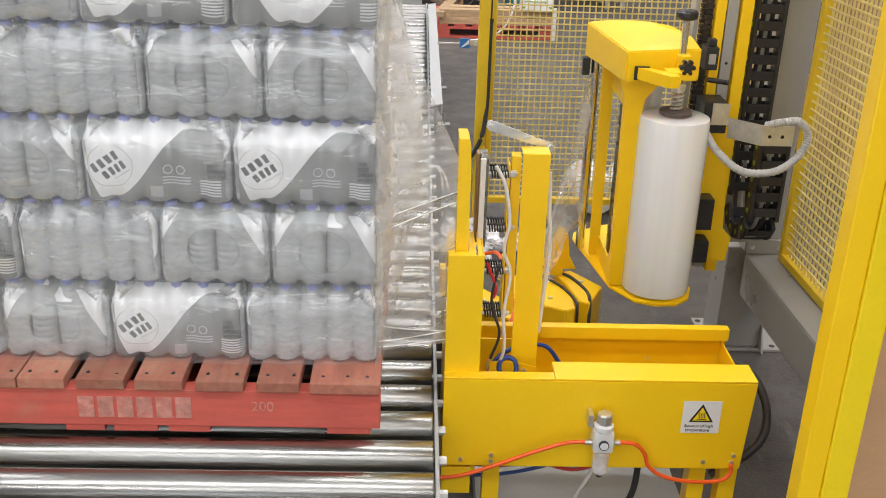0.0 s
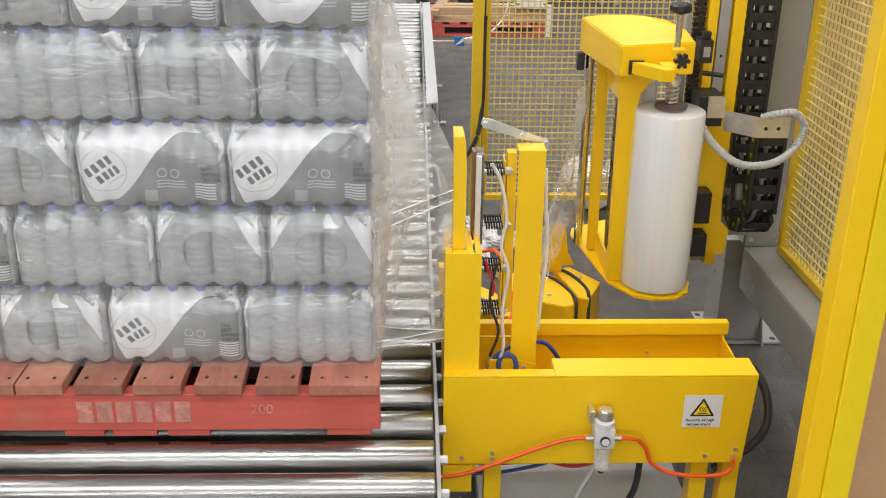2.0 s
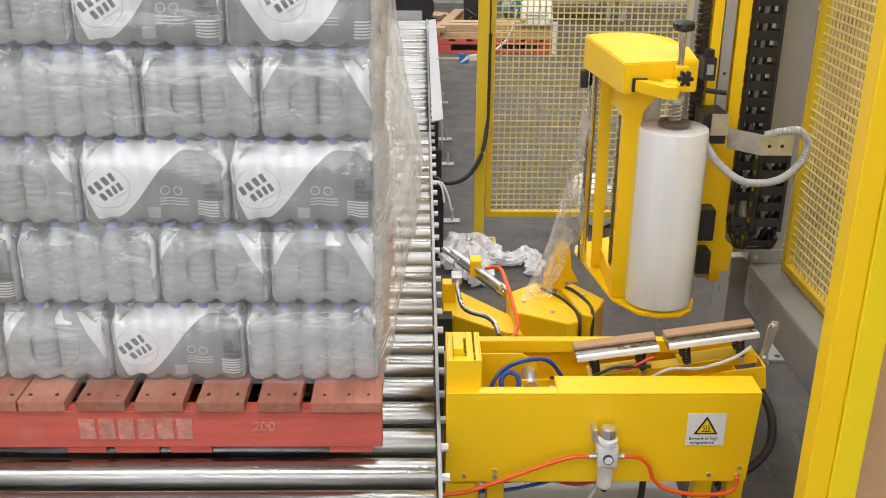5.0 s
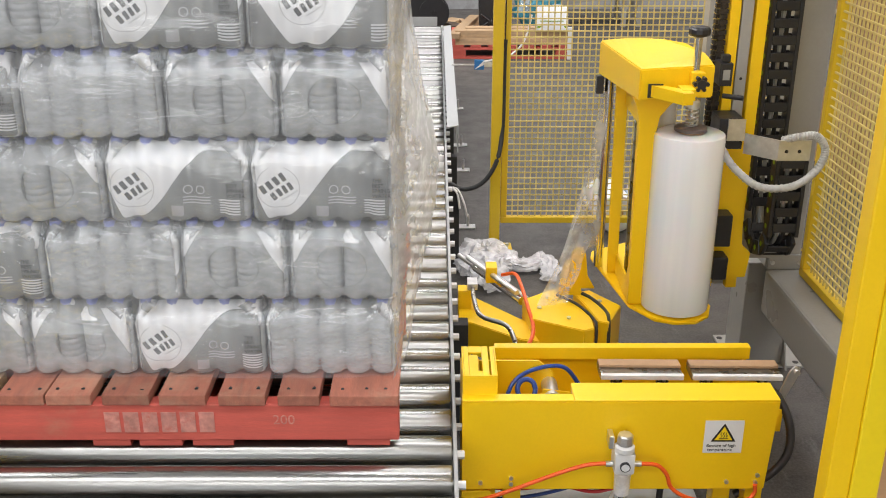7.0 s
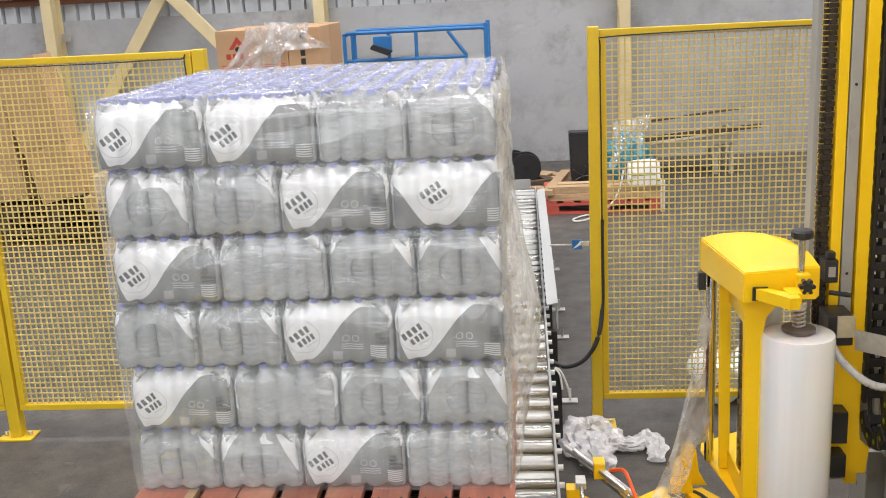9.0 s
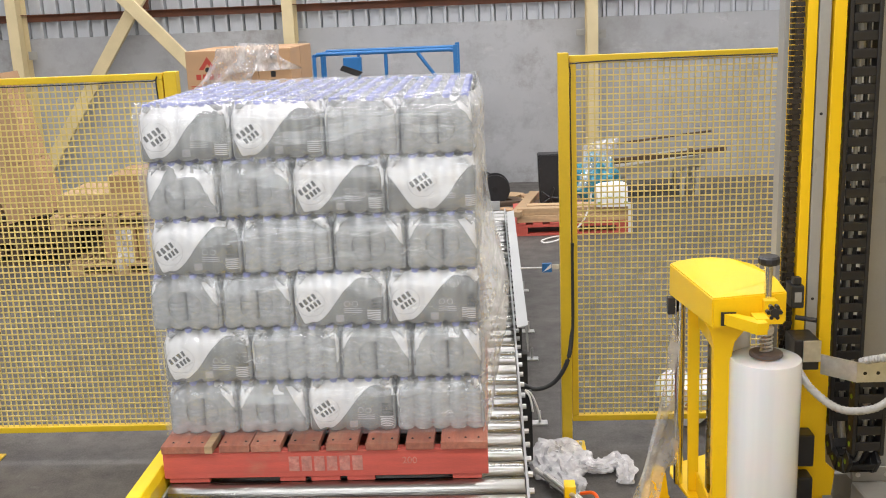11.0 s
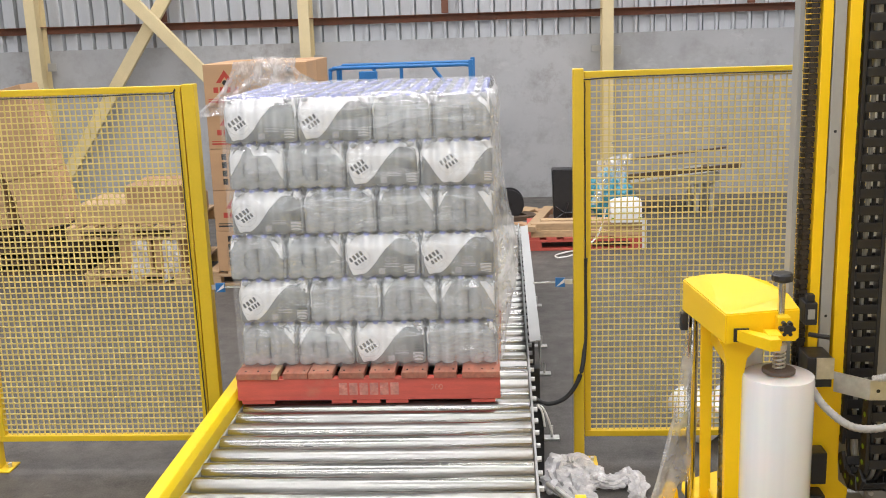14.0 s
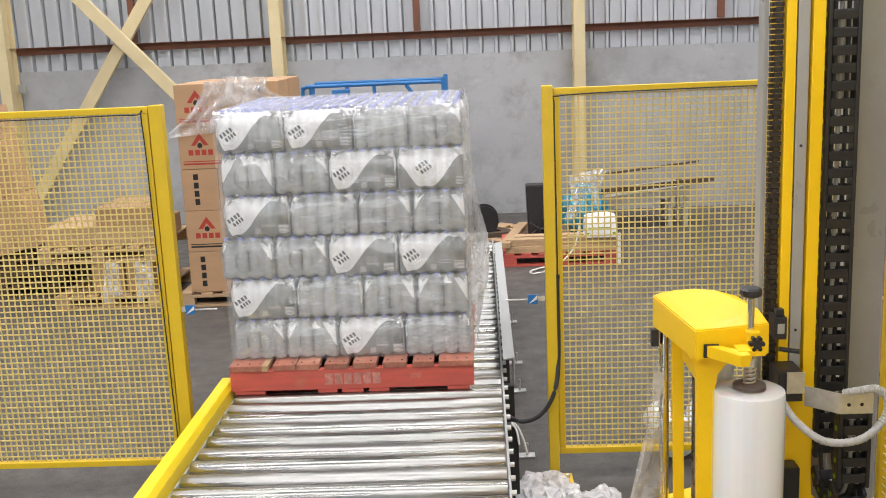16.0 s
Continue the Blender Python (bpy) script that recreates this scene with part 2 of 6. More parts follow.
def smooth_line(points, n=8):
    """Catmull-Rom through the points."""
    p = [Vector(q) for q in points]
    p = [2 * p[0] - p[1]] + p + [2 * p[-1] - p[-2]]
    out = []
    for i in range(1, len(p) - 2):
        for k in range(n):
            t = k / n
            a, b, c, d = p[i - 1], p[i], p[i + 1], p[i + 2]
            out.append(0.5 * ((2 * b) + (c - a) * t + (2 * a - 5 * b + 4 * c - d) * t * t + (3 * b - a - 3 * c + d) * t ** 3))
    out.append(p[-2])
    return out


def tube(points, r, seg=8, n=8, curved=True):
    pts = smooth_line(points, n) if curved else [Vector(q) for q in points]
    bm = bmesh.new()
    rings = []
    for i, p in enumerate(pts):
        d = (pts[min(i + 1, len(pts) - 1)] - pts[max(i - 1, 0)]).normalized()
        u = d.cross(Vector((0.31, 0.17, 0.93))).normalized()
        w = d.cross(u)
        rings.append([bm.verts.new(p + r * (u * math.cos(2 * math.pi * k / seg) + w * math.sin(2 * math.pi * k / seg))) for k in range(seg)])
    for a, b in zip(rings, rings[1:]):
        for k in range(seg):
            bm.faces.new((a[k], a[(k + 1) % seg], b[(k + 1) % seg], b[k]))
    bm.faces.new(list(reversed(rings[0])))
    bm.faces.new(rings[-1])
    return bm


def slab(outline, axis, lo, hi, bevel=0.0):
    """Plate with the given outline, thick from lo to hi along the axis; outline in the other two axes, in order."""
    bm = bmesh.new()
    k = "xyz".index(axis)

    def at(p, h):
        q = list(p)
        q.insert(k, h)
        return q
    a = [bm.verts.new(at(p, lo)) for p in outline]
    b = [bm.verts.new(at(p, hi)) for p in outline]
    n = len(a)
    for i in range(n):
        bm.faces.new((a[i], a[(i + 1) % n], b[(i + 1) % n], b[i]))
    bm.faces.new(list(reversed(a)))
    bm.faces.new(b)
    bmesh.ops.recalc_face_normals(bm, faces=bm.faces)
    if bevel:
        bmesh.ops.bevel(bm, geom=list(bm.edges), offset=bevel, segments=2, affect="EDGES")
    return bm


def mesh_from(bm, name, material, smooth=False):
    me = bpy.data.meshes.new(name)
    bmesh.ops.recalc_face_normals(bm, faces=bm.faces)
    bm.to_mesh(me)
    bm.free()
    me.materials.append(material)
    if smooth:
        for p in me.polygons:
            p.use_smooth = True
        me.set_sharp_from_angle(angle=radians(40))
    return me


def part(name, bm, material, parent=None, label="", smooth=False):
    me = bm if isinstance(bm, bpy.types.Mesh) else mesh_from(bm, name, material, smooth)
    ob = new(name, me)
    if parent is not None:
        ob.parent = parent
    if label:
        ob["label"] = label
    return ob


def thing(name, label, category, at=(0, 0, 0), group="", kind=""):
    ob = new(name)
    ob.empty_display_size = 0.1
    ob.matrix_basis = pose(*at) if len(at) == 3 else at
    return tagged(ob, label, category, group, kind)


def letters(text, size, material, parent, m, name="lettering", label=""):
    """Flat printed words, laid on a face."""
    cu = bpy.data.curves.new(name, "FONT")
    cu.body, cu.size, cu.extrude, cu.align_x, cu.align_y = text, size, 0.0006, "LEFT", "TOP"
    ob = new(name, cu)
    me = bpy.data.meshes.new_from_object(ob.evaluated_get(bpy.context.evaluated_depsgraph_get()))
    bpy.data.objects.remove(ob)
    me.materials.clear()
    me.materials.append(material)
    ob = new(name, me)
    ob.parent = parent
    ob.matrix_basis = m
    if label:
        ob["label"] = label
    return ob


# ---- structure ----
def structure(name, bm, material, label, category):
    return tagged(part(name, bm, material), label, category, kind="structure")


WALL_Y = 12.5
structure("floor", box(-10, 9, -7, 13, -0.2, 0, 0), FLOOR, "worn grey concrete warehouse floor with stains and scuffs", "floor")
structure("ceiling", box(-10, 9, -7, 13, 7.0, 7.15, 0), ROOF, "pale metal roof sheeting over the warehouse", "ceiling")
structure("wall_north", box(-10, 9, WALL_Y, WALL_Y + 0.2, 0, 1.965, 0), CONCRETE, "grey precast concrete dado wall with patchy stains", "wall")
structure("wall_west", box(-10.2, -10, -7, 13, 0, 7, 0), CONCRETE, "plain grey concrete side wall", "wall")
structure("wall_east", box(9, 9.2, -7, 13, 0, 7, 0), CONCRETE, "plain grey concrete side wall", "wall")
# opening added in the unseen end wall for the frontal fill lamp
bm_s = box(-10, -4.6, -7.2, -7, 0, 7, 0)
bm_box(bm_s, 1.6, 9, -7.2, -7, 0, 7)
bm_box(bm_s, -4.599, 1.599, -7.2, -7, 4.3, 7)
structure("wall_south", bm_s, CONCRETE, "plain grey concrete end wall with an added opening for the fill lamp", "wall")


def cladding():
    """Ribbed sheet: flat pans with narrow upstanding ribs."""
    bm = bmesh.new()
    x, pts = -10.0, []
    while x < 9:
        pts += [(x, 0.0), (x + 0.128, 0.0), (x + 0.136, -0.055), (x + 0.168, -0.055), (x + 0.172, 0.0), (x + 0.173, 0.06), (x + 0.188, 0.06), (x + 0.1895, 0.0)]
        x += 0.19
    lo = [bm.verts.new((p[0], WALL_Y + 0.07 + p[1], 1.9)) for p in pts]
    hi = [bm.verts.new((p[0], WALL_Y + 0.07 + p[1], 7.0)) for p in pts]
    for i in range(len(pts) - 1):
        bm.faces.new((lo[i], lo[i + 1], hi[i + 1], hi[i]))
    return bm


structure("wall_cladding", cladding(), CLADDING, "ribbed galvanised steel wall sheeting above the concrete", "wall")


def steel_angle(name, a, b, w, material, label):
    """Angle-section member from a to b."""
    a, b = Vector(a), Vector(b)
    bm = bmesh.new()
    n = (b - a).length
    bm_box(bm, 0, n, -0.008, 0, -w / 2, w / 2, 0.002)
    bm_box(bm, 0, n, -w * 0.8, -0.0081, w / 2 - 0.008, w / 2, 0.002)
    ob = structure(name, bm, material, label, "steel beam")
    ob.matrix_basis = Matrix.Translation(a) @ (b - a).to_track_quat("X", "Z").to_matrix().to_4x4()
    return ob


GIRT = "rusty red steel wall girt across the sheeting"
steel_angle("girt", (-10, WALL_Y - 0.005, 2.21), (9, WALL_Y - 0.005, 2.21), 0.09, RUST, GIRT)
for gx in (-4.15, -0.72, 2.88, 6.2):
    structure("girt_post", box(gx - 0.04, gx + 0.04, WALL_Y - 0.075, WALL_Y - 0.012, 2.26, 7), RUST, "rusty red steel upright between girts", "steel post")


def column(x, w=0.13):
    bm = bmesh.new()
    y0, y1 = WALL_Y - 0.3, WALL_Y - 0.02
    bm_box(bm, x - w / 2, x + w / 2, y0, y0 + 0.012, 0, 7, 0.002)
    bm_box(bm, x - w / 2, x + w / 2, y1 - 0.012, y1, 0, 7, 0.002)
    bm_box(bm, x - 0.005, x + 0.005, y0 + 0.013, y1 - 0.013, 0, 7)
    col = structure("column", bm, CREAM, "cream painted steel I-section wall column", "column")
    part("bracket", box(x + w / 2 + 0.002, x + w / 2 + 0.11, y1 - 0.1, y1 - 0.09, 1.72, 1.82), GREY_PAINT, col, "small grey bolted bracket")
    part("bracket", box(x - w / 2 - 0.11, x - w / 2 - 0.002, y1 - 0.1, y1 - 0.09, 1.76, 1.83), GREY_PAINT, col, "small grey bolted bracket")
    return col


for cx in (-5.69, -2.38, 1.19, 4.8):
    column(cx)


def brace(a, b, w=0.075):
    a, b = Vector(a), Vector(b)
    n = (b - a).length
    bm = bmesh.new()
    bm_box(bm, 0, n, -w, 0, -w, w, 0.01)
    ob = structure("brace", bm, CREAM, "cream painted steel cross brace", "steel beam")
    ob.matrix_basis = Matrix.Translation(a) @ (b - a).to_track_quat("X", "Z").to_matrix().to_4x4()


brace((-5.72, WALL_Y - 0.16, 0.105), (-2.6, WALL_Y - 0.16, 4.68))
brace((-6.1, WALL_Y - 0.34, 4.375), (-2.9, WALL_Y - 0.34, 0.887))


# ---- safety fence ----
def fence_panel(x0, x1, z0=0.1, z1=1.93, pitch=0.0288, wire=0.003, label="yellow welded wire mesh safety fence panel"):
    """One framed panel in the xz plane at y 0."""
    f = thing("safety_fence", label, "fence", group="safety fence")
    t = 0.02
    part("top_rail", box(x0, x1, -t, t, z1 - 0.03, z1), YELLOW_FENCE, f)
    part("bottom_rail", box(x0, x1, -t, t, z0, z0 + 0.03), YELLOW_FENCE, f)
    part("stile", box(x0, x0 + 0.03, -t, t, z0 + 0.031, z1 - 0.031), YELLOW_FENCE, f)
    part("stile", box(x1 - 0.03, x1, -t, t, z0 + 0.031, z1 - 0.031), YELLOW_FENCE, f)
    v, fc = [], []

    def bar(ax, ay, az, bx, by, bz):
        n = len(v)
        v.extend([(ax, ay, az), (bx, ay, az), (bx, by, az), (ax, by, az), (ax, ay, bz), (bx, ay, bz), (bx, by, bz), (ax, by, bz)])
        fc.extend([(n, n + 3, n + 2, n + 1), (n + 4, n + 5, n + 6, n + 7), (n, n + 1, n + 5, n + 4), (n + 1, n + 2, n + 6, n + 5), (n + 2, n + 3, n + 7, n + 6), (n + 3, n, n + 4, n + 7)])
    x = x0 + 0.03 + pitch
    while x < x1 - 0.03:
        bar(x - wire, -wire, z0 + 0.03, x + wire, wire, z1 - 0.03)
        x += pitch
    z = z0 + 0.03 + pitch
    while z < z1 - 0.03:
        bar(x0 + 0.03, -3 * wire, z - wire, x1 - 0.03, -wire, z + wire)
        z += pitch
    me = bpy.data.meshes.new("wire_mesh")
    me.from_pydata(v, [], fc)
    me.materials.append(MESH_YELLOW)
    part("wire_mesh", me, MESH_YELLOW, f)["kind"] = "stuff"
    return f


def fence_post(x, y, h=1.95, w=0.06):
    p = thing("fence_post", "yellow square steel fence post bolted to the floor", "fence post", (x, y, 0), group="fence posts")
    part("post", box(-w / 2, w / 2, -w / 2, w / 2, 0.011, h, 0.004), YELLOW_FENCE, p)
    part("foot_plate", box(-0.09, 0.09, -0.06, 0.06, 0.001, 0.01, 0.002), YELLOW_FENCE, p)
    for bx in (-0.065, 0.065):
        part("bolt", cyl((bx, 0, 0.01), (bx, 0, 0.03), 0.01, seg=6), ZINC, p)
    return p


FENCE_Y = 4.78
fence_post(0.312, FENCE_Y - 0.03, 1.945, 0.05)
fence_panel(0.342, 1.72, 0.135, 1.93).matrix_basis = pose(0, FENCE_Y, 0)
fence_post(1.77, FENCE_Y)
fence_post(-1.497, FENCE_Y - 0.06, 1.93, 0.06)
fence_panel(-2.63, -1.535, 0.155, 1.925).matrix_basis = pose(0, FENCE_Y - 0.06, 0)
fence_post(-2.67, FENCE_Y - 0.06, 1.93, 0.06)
fence_panel(-4.1, -2.71, 0.155, 1.925).matrix_basis = pose(0, FENCE_Y - 0.06, 0)
SIDE = fence_panel(0, 2.2, 0.446, 2.5, label="yellow wire mesh fence panel standing on the machine's floor beam")
SIDE.matrix_basis = pose(1.366, 3.4, 0.0, 0, 0, -88.5)


# ---- roller conveyor ----
ROLL_Z, ROLL_R, PITCH = 0.541, 0.0475, 0.1295
BELT_X0, BELT_X1 = -1.215, 0.06


def conveyor():
    c = thing("roller_conveyor", "grey steel roller conveyor frame with yellow edge guard", "conveyor", (0, 0, 0))
    zc = ROLL_Z - ROLL_R
    part("side_rail", box(0.064, 0.074, 0.75, 8.3, zc - 0.09, zc + 0.025, 0.002), RAIL_GREY, c)
    part("side_rail", box(-1.232, -1.222, 0.75, 8.3, zc - 0.09, zc + 0.025, 0.002), RAIL_GREY, c)
    part("edge_guard", slab([(-1.236, 0.5), (-1.236, ROLL_Z + 0.03), (-1.25, ROLL_Z + 0.055), (-1.3, ROLL_Z + 0.055), (-1.31, ROLL_Z + 0.04), (-1.31, 0.3), (-1.295, 0.3), (-1.295, 0.5)], "y", 0.75, 4.72, 0.002), GUARD_YELLOW, c, "bright yellow folded steel edge guard")
    part("guide_rail", slab([(0.076, 0.6), (0.132, 0.61), (0.132, 0.47), (0.127, 0.47), (0.127, 0.603), (0.076, 0.593)], "y", 4.865, 7.75), RAIL_GREY, c, "folded grey steel side guide")
    part("end_stop", box(-1.2, 0.03, 8.24, 8.25, zc - 0.05, ROLL_Z + 0.05, 0.002), RAIL_GREY, c, "grey end plate")
    for y in (1.2, 3.1, 4.5, 5.05, 6.05, 6.6, 7.6):
        for x in (-1.29, 0.08):
            leg = part("leg", box(x, x + 0.05, y - 0.03, y + 0.03, 0.011, zc - 0.092, 0.003), DARK, c, "dark steel leg")
            part("foot_bracket", box(x - (0 if x > 0 else 0.1), x + (0.15 if x > 0 else 0.05), y - 0.03, y + 0.03, 0.001, 0.01, 0.002), ZINC, leg, "flat zinc floor plate")
            sx = x + (0.11 if x > 0 else -0.06)
            part("anchor_bolt", cyl((sx, y, 0.01), (sx, y, 0.075), 0.007, seg=8), ZINC, leg)
    return c


conveyor()
bm_r = lathe([(0.012, -0.007), (0.012, 0), (ROLL_R - 0.003, 0.0), (ROLL_R, 0.004), (ROLL_R, BELT_X1 - BELT_X0 - 0.004), (ROLL_R - 0.003, BELT_X1 - BELT_X0), (0.012, BELT_X1 - BELT_X0), (0.012, BELT_X1 - BELT_X0 + 0.003)], 28)
bmesh.ops.rotate(bm_r, cent=(0, 0, 0), matrix=Matrix.Rotation(radians(90), 3, "Y"), verts=bm_r.verts)
roller_mesh = mesh_from(bm_r, "roller", STEEL, True)
axle_mesh = mesh_from(cyl((0, 0, 0), (0.018, 0, 0), 0.011, seg=6), "axle_end", PALE)
y = 0.86
while y < 8.2:
    r = tagged(new("conveyor_roller", roller_mesh), "bare steel conveyor roller with scuffed bright surface", "roller", "conveyor rollers")
    r.matrix_basis = pose(BELT_X0, y, ROLL_Z - ROLL_R, 360 * random.random())
    part("axle_end", axle_mesh, None, r, "pale hexagonal axle end").matrix_basis = pose(0.0745 - BELT_X0, 0, 0)
    y += PITCH


# ---- the pallet and its load of bottled water ----
PAL_W, PAL_D = 1.165, 1.165
PAL_X = -0.068 - PAL_W
DECK = 0.147
LOAD_Y = 2.058


def wooden_pallet():
    """Origin at the front left bottom corner; the front is the side facing y minus."""
    p = thing("wooden_pallet", "worn red painted timber pallet under the wrapped bottles", "pallet", (PAL_X, LOAD_Y, ROLL_Z))
    for y in (0.0, PAL_D / 2 - 0.02, PAL_D - 0.04):
        part("bearer", box(0, PAL_W, y, y + 0.042, 0.0185, 0.118, 0.003), RED_TIMBER, p, "red painted timber bearer")
    rnd = random.Random(3)
    for x, w in ((0.0, 0.185), (0.208, 0.11), (0.322, 0.108), (0.456, 0.112), (0.592, 0.112), (0.734, 0.112), (0.876, 0.1), (1.0, 0.165)):
        d = part("deck_board", box(x, x + w, -0.012 + 0.008 * rnd.random(), PAL_D - 0.01, 0.1185, DECK, 0.003), RED_DECK, p, "worn deck board with nail heads")
        for k in range(3 if w > 0.12 else 2):
            nx = x + w * (0.2 + 0.6 * k / (2 if w > 0.12 else 1)) + 0.01 * (rnd.random() - 0.5)
            part("nail_head", cyl((nx, 0.02 + 0.012 * rnd.random(), DECK - 0.001), (nx, 0.022, DECK + 0.0008), 0.0045, seg=6), INK, d)
    for x, w in ((0.015, 0.148), (0.417, 0.093), (0.53, 0.105), (0.66, 0.1), (1.037, 0.105)):
        part("base_board", box(x, x + w, 0.004, PAL_D - 0.004, 0.0, 0.018, 0.003), RED_TIMBER, p)
    part("split_end", box(0.158, 0.1865, -0.014, 0.11, 0.1195, DECK + 0.001, 0.002), TIMBER, p, "bare split timber edge")
    # faded stencilled mark as plain bars
    for k in range(6):
        x = 0.455 + k * 0.0455
        part("stencil_bar", box(x, x + 0.037, -0.0016, -0.0004, 0.042, 0.098, 0), FADED, p, "faded pale stencil mark")
    letters("200", 0.036, FADED, p, pose(0.86, -0.001, 0.093, 90), "stencil_number", "faded stencilled number")
    return p


BOTTLE_R, LAYER = 0.0312, 0.2005
B_PITCH = 0.0634


def film_graph(name, kind):
    """Shrink film of a pack: u across and v up the pack's face, in metres (kept in the film's UV map). Printed, plain or end-fold."""
    m, nt, bs = nodes_of(name)
    out = nt.nodes["Material Output"]
    uv = nt.nodes.new("ShaderNodeUVMap")
    sep = nt.nodes.new("ShaderNodeSeparateXYZ")
    link(nt, uv.outputs[0], sep.inputs[0])
    u, v = sep.outputs[0], sep.outputs[1]

    def calc(op, a, b=0.0, c=None):
        n = nt.nodes.new("ShaderNodeMath")
        n.operation = op
        for s, val in zip(n.inputs, (a, b) if c is None else (a, b, c)):
            if hasattr(val, "is_linked"):
                link(nt, val, s)
            else:
                s.default_value = val
        return n.outputs[0]

    def step(a, lo, hi):
        n = nt.nodes.new("ShaderNodeMapRange")
        n.interpolation_type = "SMOOTHSTEP"
        n.inputs[1].default_value, n.inputs[2].default_value = lo, hi
        link(nt, a, n.inputs[0])
        return n.outputs[0]

    def dist(cu, cv, su=1.0, sv=1.0):
        a, b = calc("MULTIPLY", calc("SUBTRACT", u, cu), su), calc("MULTIPLY", calc("SUBTRACT", v, cv), sv)
        return calc("SQRT", calc("ADD", calc("MULTIPLY", a, a), calc("MULTIPLY", b, b)))

    def rect(u0, u1, v0, v1):
        a = calc("MULTIPLY", calc("GREATER_THAN", u, u0), calc("LESS_THAN", u, u1))
        return calc("MULTIPLY", a, calc("MULTIPLY", calc("GREATER_THAN", v, v0), calc("LESS_THAN", v, v1)))
    wob = noise_tex(nt, 9, 3, 0.5)
    milk = ramp(nt, noise_tex(nt, 26, 6, 0.7, stretch=(1, 1, 2.5)), [(0.45, (0.0,) * 3), (0.8, (0.5,) * 3)])
    clear = (0.72, 0.74, 0.74)
    white, grey = (0.86, 0.865, 0.865), (0.3, 0.31, 0.3)
    if kind == "plain":
        alpha = calc("ADD", 0.34, calc("MULTIPLY", milk, 0.45))
        bs.inputs["Base Color"].default_value = (*clear, 1)
    elif kind in ("printed", "printed_wide"):
        W = 5 * B_PITCH
        uu = calc("ADD", u, calc("MULTIPLY", calc("SUBTRACT", wob, 0.5), 0.012))
        if kind == "printed":
            g = calc("SUBTRACT", calc("MULTIPLY", step(uu, 0.2 * W, 0.78 * W), 0.162), calc("MULTIPLY", step(uu, 0.84 * W, 1.06 * W), 0.03))
            g = calc("ADD", g, calc("MULTIPLY", calc("SUBTRACT", 1.0, step(uu, -0.05 * W, 0.13 * W)), 0.13))
            cu, cv = 0.2 * W, 0.088
        else:
            g = calc("ADD", calc("MULTIPLY", step(uu, 0.5 * W, 0.98 * W), 0.15), calc("MULTIPLY", calc("SUBTRACT", 1.0, step(uu, 0.0, 0.34 * W)), 0.12))
            cu, cv = 0.4 * W, 0.105
        is_white = calc("MULTIPLY", calc("GREATER_THAN", v, calc("ADD", g, 0.014)), calc("LESS_THAN", v, 0.197))
        col = mixc(nt, is_white, grey, white)
        # badge: broken ring and two slanting word bars
        d = dist(cu, cv)
        ring = calc("MULTIPLY", calc("GREATER_THAN", d, 0.0485), calc("LESS_THAN", d, 0.0505))
        ring = calc("MULTIPLY", ring, calc("GREATER_THAN", wob, 0.42))
        ca, sa = math.cos(radians(33)), math.sin(radians(33))
        du, dv = calc("SUBTRACT", u, cu), calc("SUBTRACT", v, cv)
        a, b = calc("ADD", calc("MULTIPLY", du, ca), calc("MULTIPLY", dv, sa)), calc("SUBTRACT", calc("MULTIPLY", dv, ca), calc("MULTIPLY", du, sa))

        def slant(a0, a1, b0, b1, n):
            inside = calc("MULTIPLY", calc("MULTIPLY", calc("GREATER_THAN", a, a0), calc("LESS_THAN", a, a1)), calc("MULTIPLY", calc("GREATER_THAN", b, b0), calc("LESS_THAN", b, b1)))
            cell = calc("FRACT", calc("DIVIDE", calc("SUBTRACT", a, a0), (a1 - a0) / n))
            return calc("MULTIPLY", inside, calc("LESS_THAN", cell, 0.62))
        bars = calc("MAXIMUM", slant(-0.037, 0.034, 0.004, 0.025, 4), slant(-0.026, 0.036, -0.022, -0.003, 4))
        fine = slant(-0.01, 0.036, -0.032, -0.028, 9)
        col = mixc(nt, calc("MULTIPLY", ring, 0.55), col, (0.3, 0.3, 0.3))
        col = mixc(nt, calc("MULTIPLY", bars, 0.93), col, (0.055, 0.058, 0.06))
        col = mixc(nt, calc("MULTIPLY", fine, 0.5), col, (0.2, 0.2, 0.2))
        # small marks, code stripes
        x0 = (0.82 if kind == "printed" else 0.86) * W
        stripe = calc("MULTIPLY", rect(x0, 0.97 * W, 0.018, 0.058), calc("LESS_THAN", calc("FRACT", calc("DIVIDE", v, 0.0068)), 0.55))
        col = mixc(nt, stripe, col, white)
        for k in (0.6, 0.69):
            dd = dist(k * W, 0.082)
            rg = calc("MULTIPLY", calc("GREATER_THAN", dd, 0.0085), calc("LESS_THAN", dd, 0.0105))
            col = mixc(nt, calc("MULTIPLY", rg, 0.8), col, white)
        lines = calc("MULTIPLY", rect(0.56 * W, 0.76 * W, 0.048, 0.066), calc("LESS_THAN", calc("FRACT", calc("DIVIDE", v, 0.007)), 0.4))
        col = mixc(nt, calc("MULTIPLY", lines, 0.6), col, white)
        col = mixc(nt, calc("MULTIPLY", rect(0.47 * W, 0.56 * W, 0.018, 0.044), 0.55), col, (0.7, 0.7, 0.7))
        alpha = calc("ADD", calc("MULTIPLY", is_white, 0.22), 0.72)
        link(nt, col, bs.inputs["Base Color"])
    else:
        W = 4 * B_PITCH
        oval = step(calc("ADD", dist(0.5 * W, 0.088, 1.0, 1.15), calc("MULTIPLY", wob, 0.03)), 0.074, 0.08)
        chance = nt.nodes.new("ShaderNodeObjectInfo").outputs["Random"]
